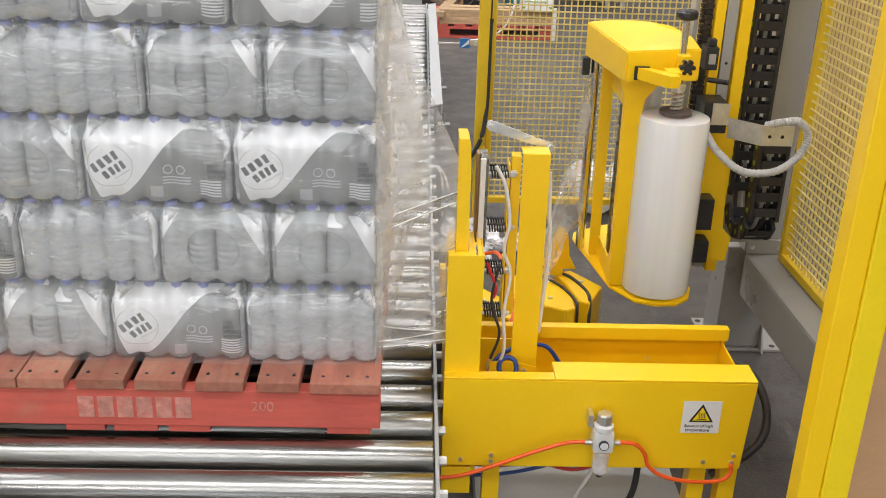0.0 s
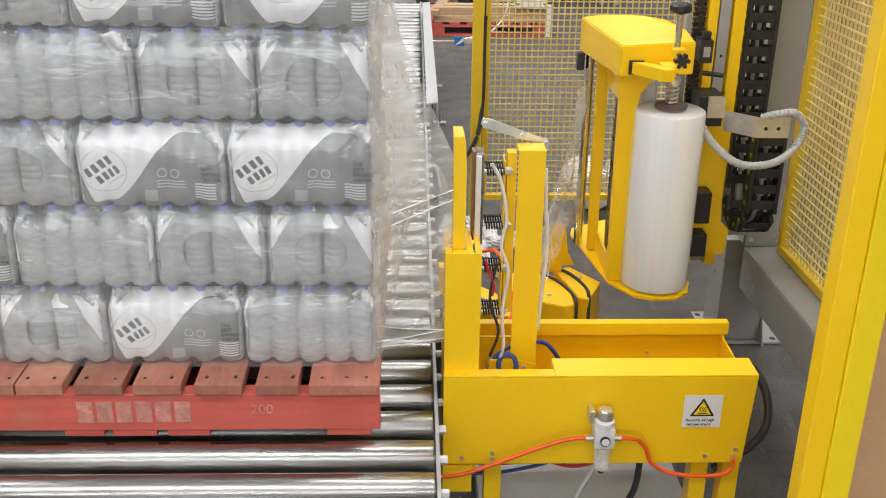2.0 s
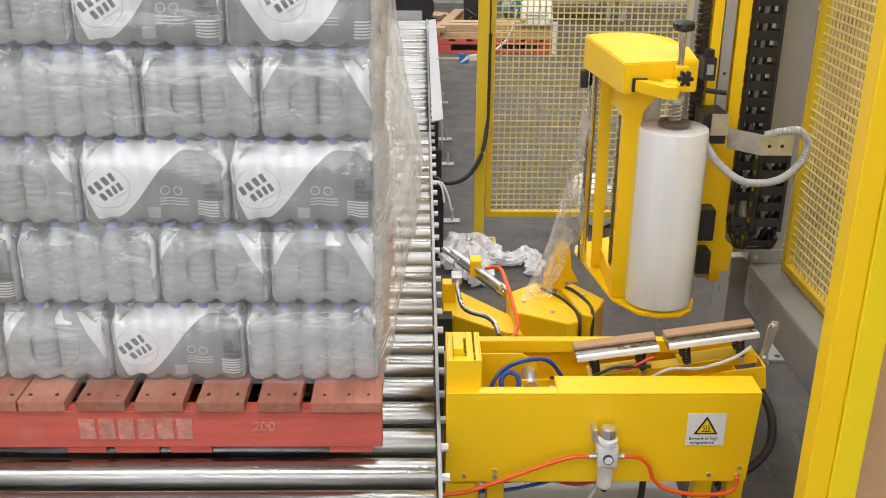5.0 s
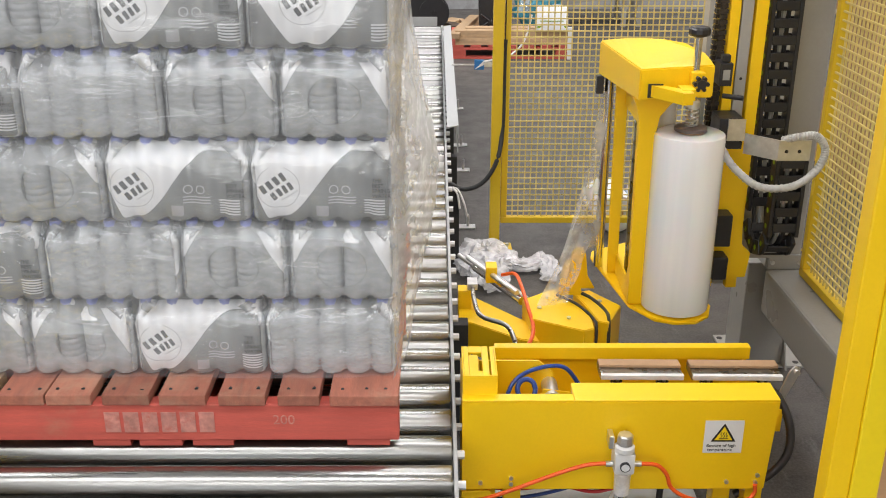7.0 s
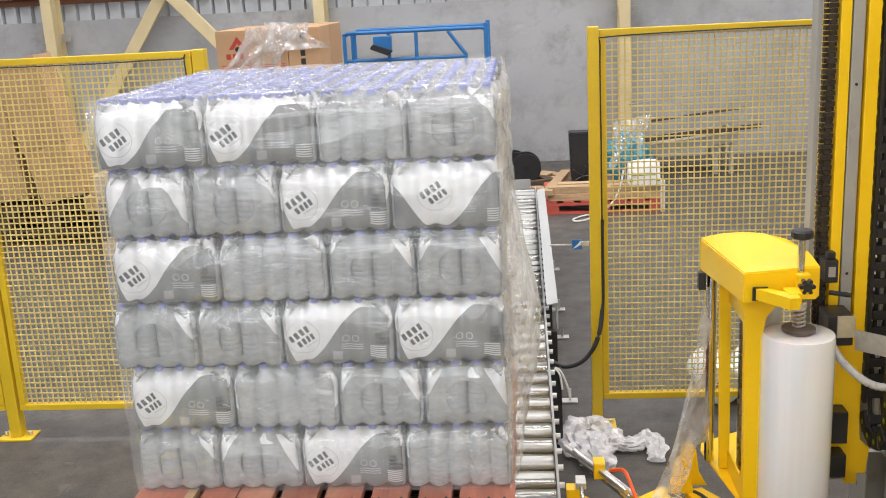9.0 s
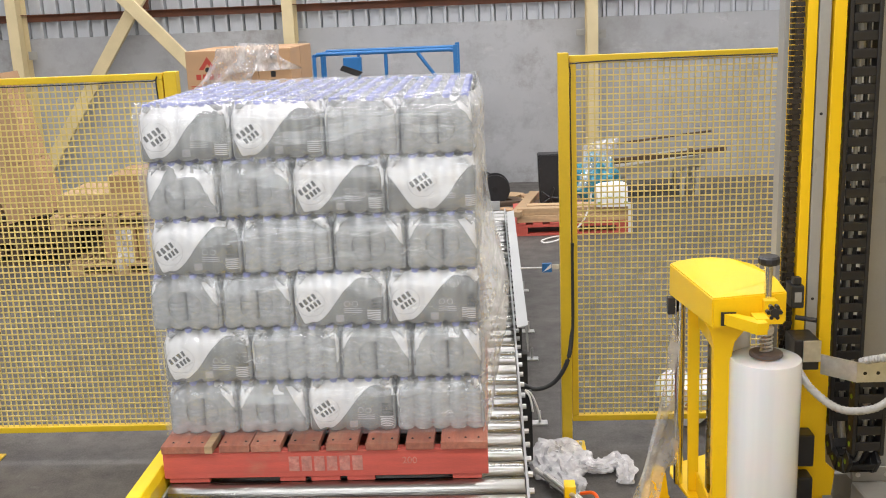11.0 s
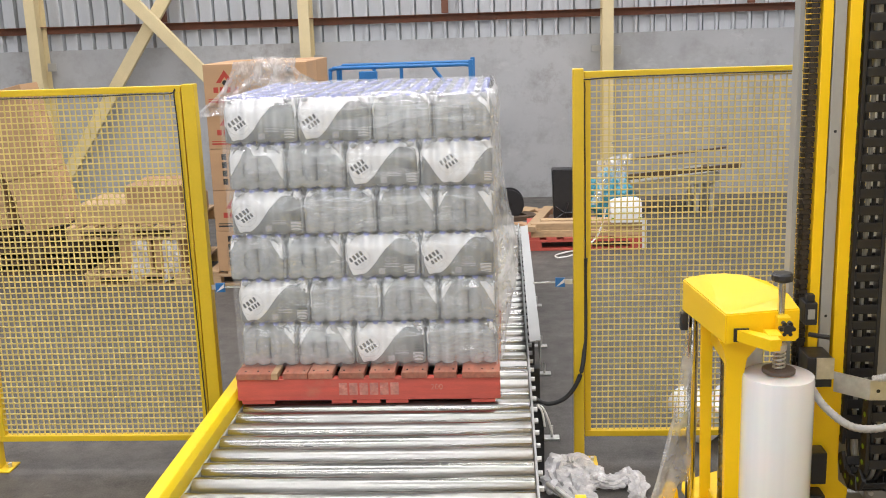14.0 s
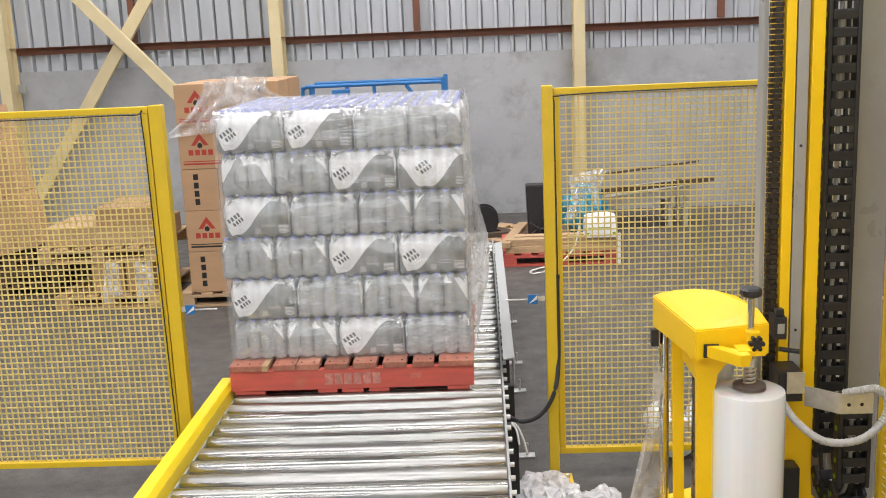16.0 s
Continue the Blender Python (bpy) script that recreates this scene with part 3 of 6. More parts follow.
        sway = calc("MULTIPLY", calc("SUBTRACT", wob, 0.5), calc("MULTIPLY_ADD", chance, 3.2, -1.6))
        lift = calc("ADD", calc("ADD", v, calc("MULTIPLY", sway, 0.1)), calc("MULTIPLY_ADD", chance, 0.05, -0.03))
        right = calc("LESS_THAN", calc("SUBTRACT", W, u), calc("MULTIPLY", calc("SUBTRACT", lift, 0.06), 0.62))
        left = calc("LESS_THAN", u, calc("MULTIPLY", calc("SUBTRACT", lift, calc("MULTIPLY_ADD", chance, -0.06, 0.13)), 0.62))
        corner = calc("MULTIPLY", calc("MAXIMUM", left, right), calc("LESS_THAN", v, 0.178))
        top = calc("MULTIPLY", calc("GREATER_THAN", v, 0.15), calc("GREATER_THAN", sway, 0.06))
        w_all = calc("MAXIMUM", corner, top)
        col = mixc(nt, w_all, mixc(nt, milk, (0.52, 0.535, 0.53), (0.78, 0.79, 0.79)), white)
        link(nt, col, bs.inputs["Base Color"])
        alpha = calc("MAXIMUM", calc("ADD", calc("ADD", calc("MULTIPLY", oval, 0.42), 0.14), calc("MULTIPLY", milk, 0.3)), calc("MULTIPLY", w_all, 0.92))
    tr = nt.nodes.new("ShaderNodeBsdfTransparent")
    mx = nt.nodes.new("ShaderNodeMixShader")
    bs.inputs["Roughness"].default_value, bs.inputs["Specular IOR Level"].default_value = 0.16, 0.8
    bs.inputs["Coat Weight"].default_value, bs.inputs["Coat Roughness"].default_value = 1.0, 0.05
    bump(nt, bs, noise_tex(nt, 24, 4, 0.55, stretch=(1, 1, 1.6)), 0.4, 0.006)
    link(nt, alpha, mx.inputs[0])
    link(nt, tr.outputs[0], mx.inputs[1])
    link(nt, bs.outputs[0], mx.inputs[2])
    link(nt, mx.outputs[0], out.inputs[0])
    return m


FILMS = {k: film_graph("pack_film_" + k, k) for k in ("printed", "printed_wide", "plain", "end")}


def bottle_material():
    m, nt, bs = nodes_of("clear_water_bottle")
    n = noise_tex(nt, 40, 3)
    link(nt, ramp(nt, n, [(0.3, (0.75, 0.775, 0.78)), (0.7, (0.86, 0.875, 0.88))]), bs.inputs["Base Color"])
    bs.inputs["Roughness"].default_value = 0.1
    bs.inputs["Specular IOR Level"].default_value = 0.8
    bs.inputs["Transmission Weight"].default_value = 0.55
    bs.inputs["IOR"].default_value = 1.33
    return m


BOTTLE = bottle_material()
prof = [(0.02, 0.0), (0.0285, 0.004), (0.03, 0.012), (0.03, 0.03)]
for k in range(5):
    z0 = 0.034 + k * 0.0155
    prof += [(0.0287, z0), (0.0306, z0 + 0.0045), (0.0306, z0 + 0.011)]
prof += [(0.0285, 0.112), (0.0302, 0.118), (0.03, 0.137), (0.0264, 0.152), (0.0208, 0.165), (0.0155, 0.173), (0.0128, 0.18)]
bottle_mesh = mesh_from(lathe(prof, 14), "bottle", BOTTLE, True)
cap_mesh = mesh_from(lathe([(0.0135, 0.18), (0.0142, 0.182), (0.0142, 0.194), (0.0125, 0.197)], 12), "cap", CAP_BLUE, True)


def film_sleeve(nx, ny, kind, pitch=0.0634):
    """Film shrunk round nx by ny bottles; it dips between them and draws in over the shoulders. Front faces y minus."""
    W, D = nx * pitch, ny * B_PITCH
    levels = [(0.001, -0.012), (0.006, -0.004), (0.014, 0.0), (0.05, 0.0), (0.1, -0.0008), (0.135, 0.0), (0.152, -0.004), (0.168, -0.0105), (0.182, -0.0165), (0.194, -0.02), (0.199, -0.026)]
    per = 6
    bm = bmesh.new()
    lay = bm.loops.layers.uv.new("UVMap")
    # outline as (x, y, outward normal, side, distance along the side)
    line = []
    for side, (n, length) in enumerate(((nx, W), (ny, D), (nx, W), (ny, D))):
        for k in range(n * per):
            s = (k + 0.5) / (n * per) * length
            phase = abs((s / (pitch if side % 2 == 0 else B_PITCH)) % 1.0 - 0.5) * 2
            line.append((side, s, 0.0105 * phase ** 2.2, phase ** 2))
    rings = []
    for z, draw in levels:
        ring = []
        for side, s, dip, between in line:
            lift = 0.011 * between * max(0.0, 1 - z / 0.03) - 0.02 * between * max(0.0, (z - 0.13) / 0.07)
            off = draw - dip * (1.0 + 2.6 * max(0.0, (z - 0.135) / 0.06) ** 1.5)
            length = W if side % 2 == 0 else D
            near = min(s, length - s)
            off -= 0.012 * max(0, 1 - near / 0.02) ** 2
            if side == 0:
                p = (-W / 2 + s, -D / 2 - off)
            elif side == 1:
                p = (W / 2 + off, -D / 2 + s)
            elif side == 2:
                p = (W / 2 - s, D / 2 + off)
            else:
                p = (-W / 2 - off, D / 2 - s)
            ring.append(bm.verts.new((p[0], p[1], z + lift)))
        rings.append(ring)
    N = len(line)
    for (za, _), (zb, _), ra, rb in zip(levels, levels[1:], rings, rings[1:]):
        for k in range(N):
            j = (k + 1) % N
            f = bm.faces.new((ra[k], ra[j], rb[j], rb[k]))
            f.material_index = (0, 1, 2, 1)[line[k][0]]
            f.smooth = True
            ub = line[j][1] if line[j][0] == line[k][0] else line[k][1] + 0.006
            for lp, uvv in zip(f.loops, ((line[k][1], za), (ub, za), (ub, zb), (line[k][1], zb))):
                lp[lay].uv = uvv
    top = bm.faces.new(rings[-1])
    top.material_index = 2
    me = bpy.data.meshes.new("film_sleeve")
    bm.normal_update()
    bm.to_mesh(me)
    bm.free()
    front = {"printed": "printed", "printed_wide": "printed_wide", "plain": "plain", "end": "end"}[kind]
    me.materials.append(FILMS[front])
    me.materials.append(FILMS["end" if kind != "end" else "plain"])
    me.materials.append(FILMS["plain"])
    return me


PITCHES = {"W": 0.066}
SLEEVES = {"P": film_sleeve(5, 4, "printed"), "W": film_sleeve(5, 4, "printed", 0.066), "Q": film_sleeve(5, 4, "printed_wide"), "L": film_sleeve(5, 4, "plain"), "S": film_sleeve(4, 4, "plain"), "E": film_sleeve(4, 5, "end")}
SIZES = {"P": (5, 4), "W": (5, 4), "Q": (5, 4), "L": (5, 4), "S": (4, 4), "E": (4, 5)}
PACK_LABELS = {"W": "loosely shrink-wrapped pack of water bottles with white and grey printed film", "P": "shrink-wrapped pack of water bottles with white and grey printed film", "Q": "shrink-wrapped pack of water bottles with wide white printed film",
               "L": "pack of clear water bottles in plain shrink film", "S": "small pack of clear water bottles in plain shrink film", "E": "pack of water bottles showing its film's open oval end"}
LOAD_PARTS = []
LOAD_Y0 = 0.085


def bottle_pack(kind, x, y, z, shown_front, shown_right, shown_top, turn=0.0):
    """A pack with its front left corner at x, y in the pallet's plan. Bottles stand where they can be seen."""
    nx, ny = SIZES[kind]
    bp = PITCHES.get(kind, B_PITCH)
    W, D = nx * bp, ny * B_PITCH
    p = thing("bottle_pack", PACK_LABELS[kind], "bottle pack", (0, 0, 0), group="bottle packs on the pallet")
    p.matrix_basis = pose(PAL_X + x + W / 2, LOAD_Y + y + D / 2, z, 0, 0, turn)
    part("film_sleeve", SLEEVES[kind], None, p, "clear shrink film" if kind in "LSE" else "printed shrink film")
    for i in range(nx):
        for j in range(ny):
            if (shown_front and j <= 1) or (shown_right and i == nx - 1) or shown_top:
                b = part("bottle", bottle_mesh, None, p)
                b.matrix_basis = pose(-W / 2 + (i + 0.5) * bp, -D / 2 + (j + 0.5) * B_PITCH, 0.002, 0, 0, 97 * i + 31 * j)
                part("cap", cap_mesh, None, b, "blue screw cap")
    if kind in "PQW" and shown_front:
        letters("THE\nBEST\nSPRING\nWATER", 0.0125, GREY_INK if kind == "Q" else INK, p, pose(-W / 2 + (0.03 if kind == "Q" else 0.845) * W, -D / 2 - 0.004, 0.1 if kind == "Q" else 0.112, 90), "slogan", "small printed slogan")
    LOAD_PARTS.append(p)
    return p


ROWS = ["EEPL", "PLEE", "EEWW", "PLEE", "EEPQ", "PPSE"]
rnd = random.Random(11)
for layer, row in enumerate(ROWS):
    z = ROLL_Z + DECK + 0.001 + layer * LAYER
    widths = [SIZES[k][0] * PITCHES.get(k, B_PITCH) + 0.003 for k in row]
    x = 1.16 - sum(widths) + 0.006 * (rnd.random() - 0.5)
    for col, kind in enumerate(row):
        nx, ny = SIZES[kind]
        y, depth = LOAD_Y0, 0
        while y < 0.98:
            k = kind if depth == 0 else {"P": "L", "W": "L", "Q": "L", "L": "L", "E": "E", "S": "S"}[kind]
            bottle_pack(k, x, y + 0.004 * rnd.random(), z, depth == 0, col == 3, layer == 5, 0.6 * (rnd.random() - 0.5))
            y += SIZES[k][1] * B_PITCH + 0.004
            depth += 1
        x += widths[col]


def stretch_wrap():
    """Outer film: four sides drawn in at the layers and a folded top; the side by the machine sags outwards."""
    w = thing("stretch_wrap", "clear wrinkled stretch film wrapped round the stacked packs", "stretch film")
    w.matrix_basis = pose(PAL_X, LOAD_Y, ROLL_Z + DECK)
    x0, x1, y0, y1, h = -0.004, 1.166, 0.066, 1.15, 6 * LAYER + 0.006
    corners = [Vector(c) for c in ((x0, y0), (x1, y0), (x1, y1), (x0, y1))]
    rows, per = 64, 34

    def skin(side, s, z):
        q = corners[side].lerp(corners[(side + 1) % 4], s)
        n = Vector(((0, -1), (1, 0), (0, 1), (-1, 0))[side])
        lz = (z / LAYER) % 1.0
        pull = 0.011 * math.exp(-((min(lz, 1 - lz)) / 0.14) ** 2)
        if z > h - 0.05:
            pull += 0.035 * ((z - h + 0.05) / 0.05) ** 2
        wr = 0.007 * noise.noise(Vector((q.x * 7, q.y * 7, z * 22))) + 0.004 * noise.noise(Vector((q.x * 20, q.y * 20, z * 40)))
        edge = max(0, 1 - min(s, 1 - s) * 12)
        off = -pull * (0.4 if side == 1 else 1) + wr * (1 - edge) - 0.012 * edge
        if side == 3:
            off += 0.022 * math.exp(-((z / LAYER - 2.5) / 0.6) ** 4)
        if side == 1:
            off += (0.078 * math.exp(-((z - 0.4) / 0.28) ** 2) + 0.016) * math.sin(math.pi * min(1, s * 1.25)) ** 0.8 if s < 0.8 else 0.0
        return (q.x + n.x * off, q.y + n.y * off, z)
    for side in range(4):
        bm = bmesh.new()
        g = [[bm.verts.new(skin(side, k / per, 0.002 + (h - 0.002) * r / rows)) for k in range(per + 1)] for r in range(rows + 1)]
        for r in range(rows):
            for k in range(per):
                bm.faces.new((g[r][k], g[r][k + 1], g[r + 1][k + 1], g[r + 1][k]))
        part("side_film", bm, WRAP if side != 1 else HANG, w, "loose sagging film" if side == 1 else "", True)
    bm = bmesh.new()
    g = [[bm.verts.new((x0 + 0.035 + (x1 - x0 - 0.07) * a / 30, y0 + 0.035 + (y1 - y0 - 0.07) * b / 30, h - 0.004 + 0.012 * noise.noise(Vector((a * 0.55, b * 0.55, 3.0))))) for a in range(31)] for b in range(31)]
    for b in range(30):
        for a in range(30):
            bm.faces.new((g[b][a], g[b][a + 1], g[b + 1][a + 1], g[b + 1][a]))
    part("top_film", bm, TOP_FILM, w, "film folded over the bottle caps", True)
    LOAD_PARTS.append(w)
    return w


PALLET = wooden_pallet()
LOAD_PARTS.append(PALLET)
stretch_wrap()


# ---- film sealing unit beside the conveyor ----
def bolt_head(parent, x, y, z, r=0.007, axis="y"):
    d = {"y": (0, -0.006, 0), "z": (0, 0, 0.006), "x": (0.006, 0, 0)}[axis]
    part("bolt", cyl((x, y, z), (x + d[0], y + d[1], z + d[2]), r, seg=6), ZINC, parent)


def sealing_unit():
    u = thing("sealing_unit", "yellow sheet steel base of the film sealing unit beside the rollers", "machine base")
    f = part("front_shell", slab([(0.088, 0.34), (0.88, 0.34), (0.893, 0.6), (0.088, 0.6)], "y", 2.227, 2.233, 0.0015), YELLOW, u)
    part("top_flange", box(0.372, 0.893, 2.228, 2.318, 0.6005, 0.606, 0.002), YELLOW, u)
    part("narrow_flange", box(0.088, 0.371, 2.228, 2.262, 0.6005, 0.606, 0.002), YELLOW, u)
    part("flange_end", slab([(2.236, 0.5), (2.318, 0.6), (2.236, 0.6)], "x", 0.372, 0.376), YELLOW, u)
    part("rear_plate", box(0.185, 0.9, 2.54, 2.546, 0.33, 0.598, 0.001), YELLOW, u)
    part("rear_flange", box(0.185, 0.9, 2.522, 2.546, 0.5985, 0.604, 0.001), YELLOW, u)
    part("rear_lip", box(0.185, 0.9, 2.518, 2.5215, 0.568, 0.604, 0.001), YELLOW, u)
    part("end_plate", box(0.884, 0.888, 2.318, 2.535, 0.36, 0.56, 0.001), YELLOW, u)
    part("base_tray", box(0.09, 0.88, 2.234, 2.538, 0.335, 0.341, 0.001), YELLOW, u)
    part("left_web", box(0.09, 0.094, 2.27, 2.54, 0.342, 0.56, 0.001), YELLOW, u)
    for x in (0.2, 0.755, 0.84):
        leg = bmesh.new()
        bm_box(leg, x, x + 0.045, 2.25, 2.256, 0.001, 0.333, 0.001)
        bm_box(leg, x, x + 0.005, 2.2565, 2.3, 0.001, 0.333, 0.001)
        bm_box(leg, x + 0.04, x + 0.045, 2.2565, 2.3, 0.001, 0.333, 0.001)
        part("leg", leg, YELLOW, u, "yellow channel leg")
    part("skirt", box(0.088, 0.165, 2.229, 2.26, 0.25, 0.333, 0.002), YELLOW, u)
    for x, z in ((0.137, 0.362), (0.217, 0.376), (0.779, 0.364), (0.855, 0.362), (0.858, 0.384), (0.217, 0.358)):
        bolt_head(u, x, 2.227, z, 0.006)
    bolt_head(u, 0.68, 2.54, 0.5, 0.004)
    # cable clip and blue air line inside
    part("air_line", tube([(0.2, 2.36, 0.5), (0.23, 2.4, 0.56), (0.29, 2.43, 0.585), (0.37, 2.45, 0.58), (0.42, 2.45, 0.52)], 0.006), BLUE_HOSE, u, "blue air line")
    ring = part("cable_ring", tube([(0.262 + 0.024 * math.cos(a * 0.7), 2.36 + 0.016 * math.sin(a * 0.7), 0.562 + 0.022 * math.sin(a * 0.7)) for a in range(10)], 0.007), BLUE_HOSE, u, "coiled blue hose")
    part("gusset", slab([(0.1, 0.45), (0.34, 0.45), (0.34, 0.57), (0.3, 0.605), (0.12, 0.605), (0.1, 0.58)], "y", 2.44, 2.446), YELLOW, u)
    return u


sealing_unit()


def warning_sign():
    s = thing("warning_sign", "white hot surface warning sticker with black and yellow triangle", "warning sign", (0.708, 2.2262, 0.452))
    part("sheet", box(0, 0.1, -0.001, 0, 0, 0.096, 0.0005), WHITE_PRINT, s)
    part("triangle", slab([(0.018, 0.034), (0.082, 0.034), (0.05, 0.088)], "y", -0.0018, -0.0011), INK, s, "black triangle border")
    part("triangle_field", slab([(0.027, 0.039), (0.073, 0.039), (0.05, 0.078)], "y", -0.0024, -0.0019), GUARD_YELLOW, s, "yellow triangle field")
    for k in range(3):
        x = 0.0425 + k * 0.0065
        part("heat_wave", tube([(x, -0.0026, 0.047), (x + 0.003, -0.0026, 0.052), (x - 0.001, -0.0026, 0.057), (x + 0.002, -0.0026, 0.062)], 0.0011, 6, 4), INK, s)
    part("hot_plate", box(0.038, 0.062, -0.0029, -0.0025, 0.042, 0.0445, 0), INK, s)
    letters("Beware of high\n temperature", 0.0125, INK, s, pose(0.008, -0.0012, 0.028, 90), "caption", "small black printed words")
    return s


warning_sign()


def air_regulator():
    r = thing("air_regulator", "pale plastic air filter regulator with clear bowl on the machine front", "air regulator", (0.498, 2.185, 0.0))
    part("body", box(-0.026, 0.026, -0.02, 0.038, 0.425, 0.485, 0.006), PALE, r, smooth=True)
    part("collar", lathe([(0.021, 0.4855), (0.025, 0.488), (0.025, 0.5), (0.02, 0.504)], 20), PALE, r, smooth=True)
    part("knob", lathe([(0.018, 0.5045), (0.021, 0.508), (0.02, 0.53), (0.017, 0.534)], 8), ZINC, r)
    part("gauge", cyl((0, -0.0205, 0.452), (0, -0.028, 0.452), 0.013, seg=20), BLACK, r, "small round dial")
    part("gauge_face", cyl((0, -0.0282, 0.452), (0, -0.0287, 0.452), 0.0105, seg=20), WHITE_PRINT, r)
    part("bowl", lathe([(0.012, 0.352), (0.02, 0.36), (0.021, 0.41), (0.023, 0.4245)], 20), CRUMPLE, r, "clear filter bowl", smooth=True)
    part("drain", cyl((0, 0, 0.343), (0, 0, 0.352), 0.008, seg=10), BLACK, r)
    for s in (-1, 1):
        part("fitting", cyl((s * 0.0265, 0, 0.447), (s * 0.045, 0, 0.446), 0.0075, seg=10), ZINC, r)
    part("mount", box(-0.04, -0.027, 0.0, 0.04, 0.49, 0.525, 0.002), ZINC, r, "zinc mounting bracket")
    return r


air_regulator()


def hose(label, material, points, r, name="air_hose", category="hose"):
    h = tagged(part(name, tube(points, r, 10), material, None, smooth=True), label, category)
    return h


hose("bright orange air hose running to the regulator", ORANGE, [(0.07, 2.19, 0.325), (0.14, 2.19, 0.335), (0.22, 2.19, 0.365), (0.32, 2.188, 0.41), (0.4, 2.187, 0.44), (0.455, 2.186, 0.447)], 0.0055)
hose("bright orange air hose looping down from the regulator", ORANGE, [(0.543, 2.186, 0.446), (0.585, 2.187, 0.44), (0.612, 2.19, 0.41), (0.63, 2.195, 0.365), (0.68, 2.2, 0.33), (0.76, 2.205, 0.313), (0.83, 2.21, 0.316), (0.853, 2.215, 0.335), (0.852, 2.216, 0.36)], 0.0055)
hose("red air hose under the machine base", RED_HOSE, [(0.1, 2.3, 0.3), (0.25, 2.3, 0.29), (0.34, 2.3, 0.305), (0.45, 2.3, 0.28), (0.55, 2.3, 0.31)], 0.005)
hose("blue air hose under the machine base", BLUE_HOSE, [(0.12, 2.31, 0.25), (0.25, 2.31, 0.255), (0.36, 2.31, 0.28), (0.42, 2.31, 0.31)], 0.005)
hose("white cable hanging under the machine base", WHITE_CABLE, [(0.51, 2.3, 0.33), (0.5, 2.3, 0.27), (0.46, 2.3, 0.17), (0.44, 2.3, 0.02)], 0.005, "cable", "cable")
hose("thick black cable hanging under the machine base", DARK, [(0.63, 2.3, 0.33), (0.62, 2.3, 0.2), (0.57, 2.3, 0.1), (0.52, 2.3, 0.02)], 0.009, "cable", "cable")
hose("thick black cable bowing out of the machine's end", BLACK, [(0.89, 2.44, 0.54), (0.945, 2.41, 0.52), (0.975, 2.36, 0.46), (0.968, 2.32, 0.39), (0.92, 2.3, 0.335), (0.83, 2.3, 0.27)], 0.012, "cable", "cable")
hose("coil of pale cable lying behind the machine base", WHITE_CABLE, [(0.62 + 0.07 * math.cos(a * 0.8), 2.95 + 0.07 * math.sin(a * 0.8), 0.02 + 0.003 * a) for a in range(20)], 0.008, "cable_coil", "cable")


def floor_cabinet():
    c = thing("floor_cabinet", "low pale grey green steel cabinet under the machine base", "cabinet", (0, 0, 0))
    part("body", box(0.2, 0.78, 2.36, 2.9, 0.012, 0.118, 0.006), RAIL_GREY, c)
    part("lid", box(0.194, 0.786, 2.354, 2.906, 0.1185, 0.13, 0.004), RAIL_GREY, c)
    part("plinth", box(0.22, 0.76, 2.38, 2.88, 0.001, 0.0115, 0.002), DARK, c)


floor_cabinet()


# the housing slides down; its inner blade slides further
def cover_housing():
    h = thing("blade_housing", "yellow sheet steel sliding housing with two slots on top", "machine cover", (0, 0, 0))
    bm = bmesh.new()
    bm_box(bm, 0.089, 0.178, 2.258, 2.262, 0.3, 0.93, 0.001)
    part("front_panel", bm, YELLOW, h)
    part("side_panel", box(0.174, 0.178, 2.2625, 2.42, 0.3, 0.93, 0.001), YELLOW, h)
    part("side_panel", box(0.089, 0.093, 2.2625, 2.42, 0.3, 0.93, 0.001), YELLOW, h)
    for x0, x1 in ((0.0935, 0.106), (0.141, 0.158), (0.163, 0.1735)):
        part("top_strip", box(x0, x1, 2.2625, 2.42, 0.924, 0.9295, 0.001), YELLOW, h)
    part("top_bridge", box(0.1065, 0.1405, 2.2625, 2.285, 0.924, 0.9295, 0.001), YELLOW, h)
    part("top_bridge", box(0.1065, 0.1405, 2.385, 2.42, 0.924, 0.9295, 0.001), YELLOW, h)
    b = part("blade", slab([(0.109, 0.5), (0.138, 0.5), (0.138, 1.14), (0.135, 1.2), (0.13, 1.215), (0.107, 1.215)], "y", 2.29, 2.38, 0.001), YELLOW, h, "narrow yellow sliding plate")
    return h, b


HOUSING, BLADE = cover_housing()


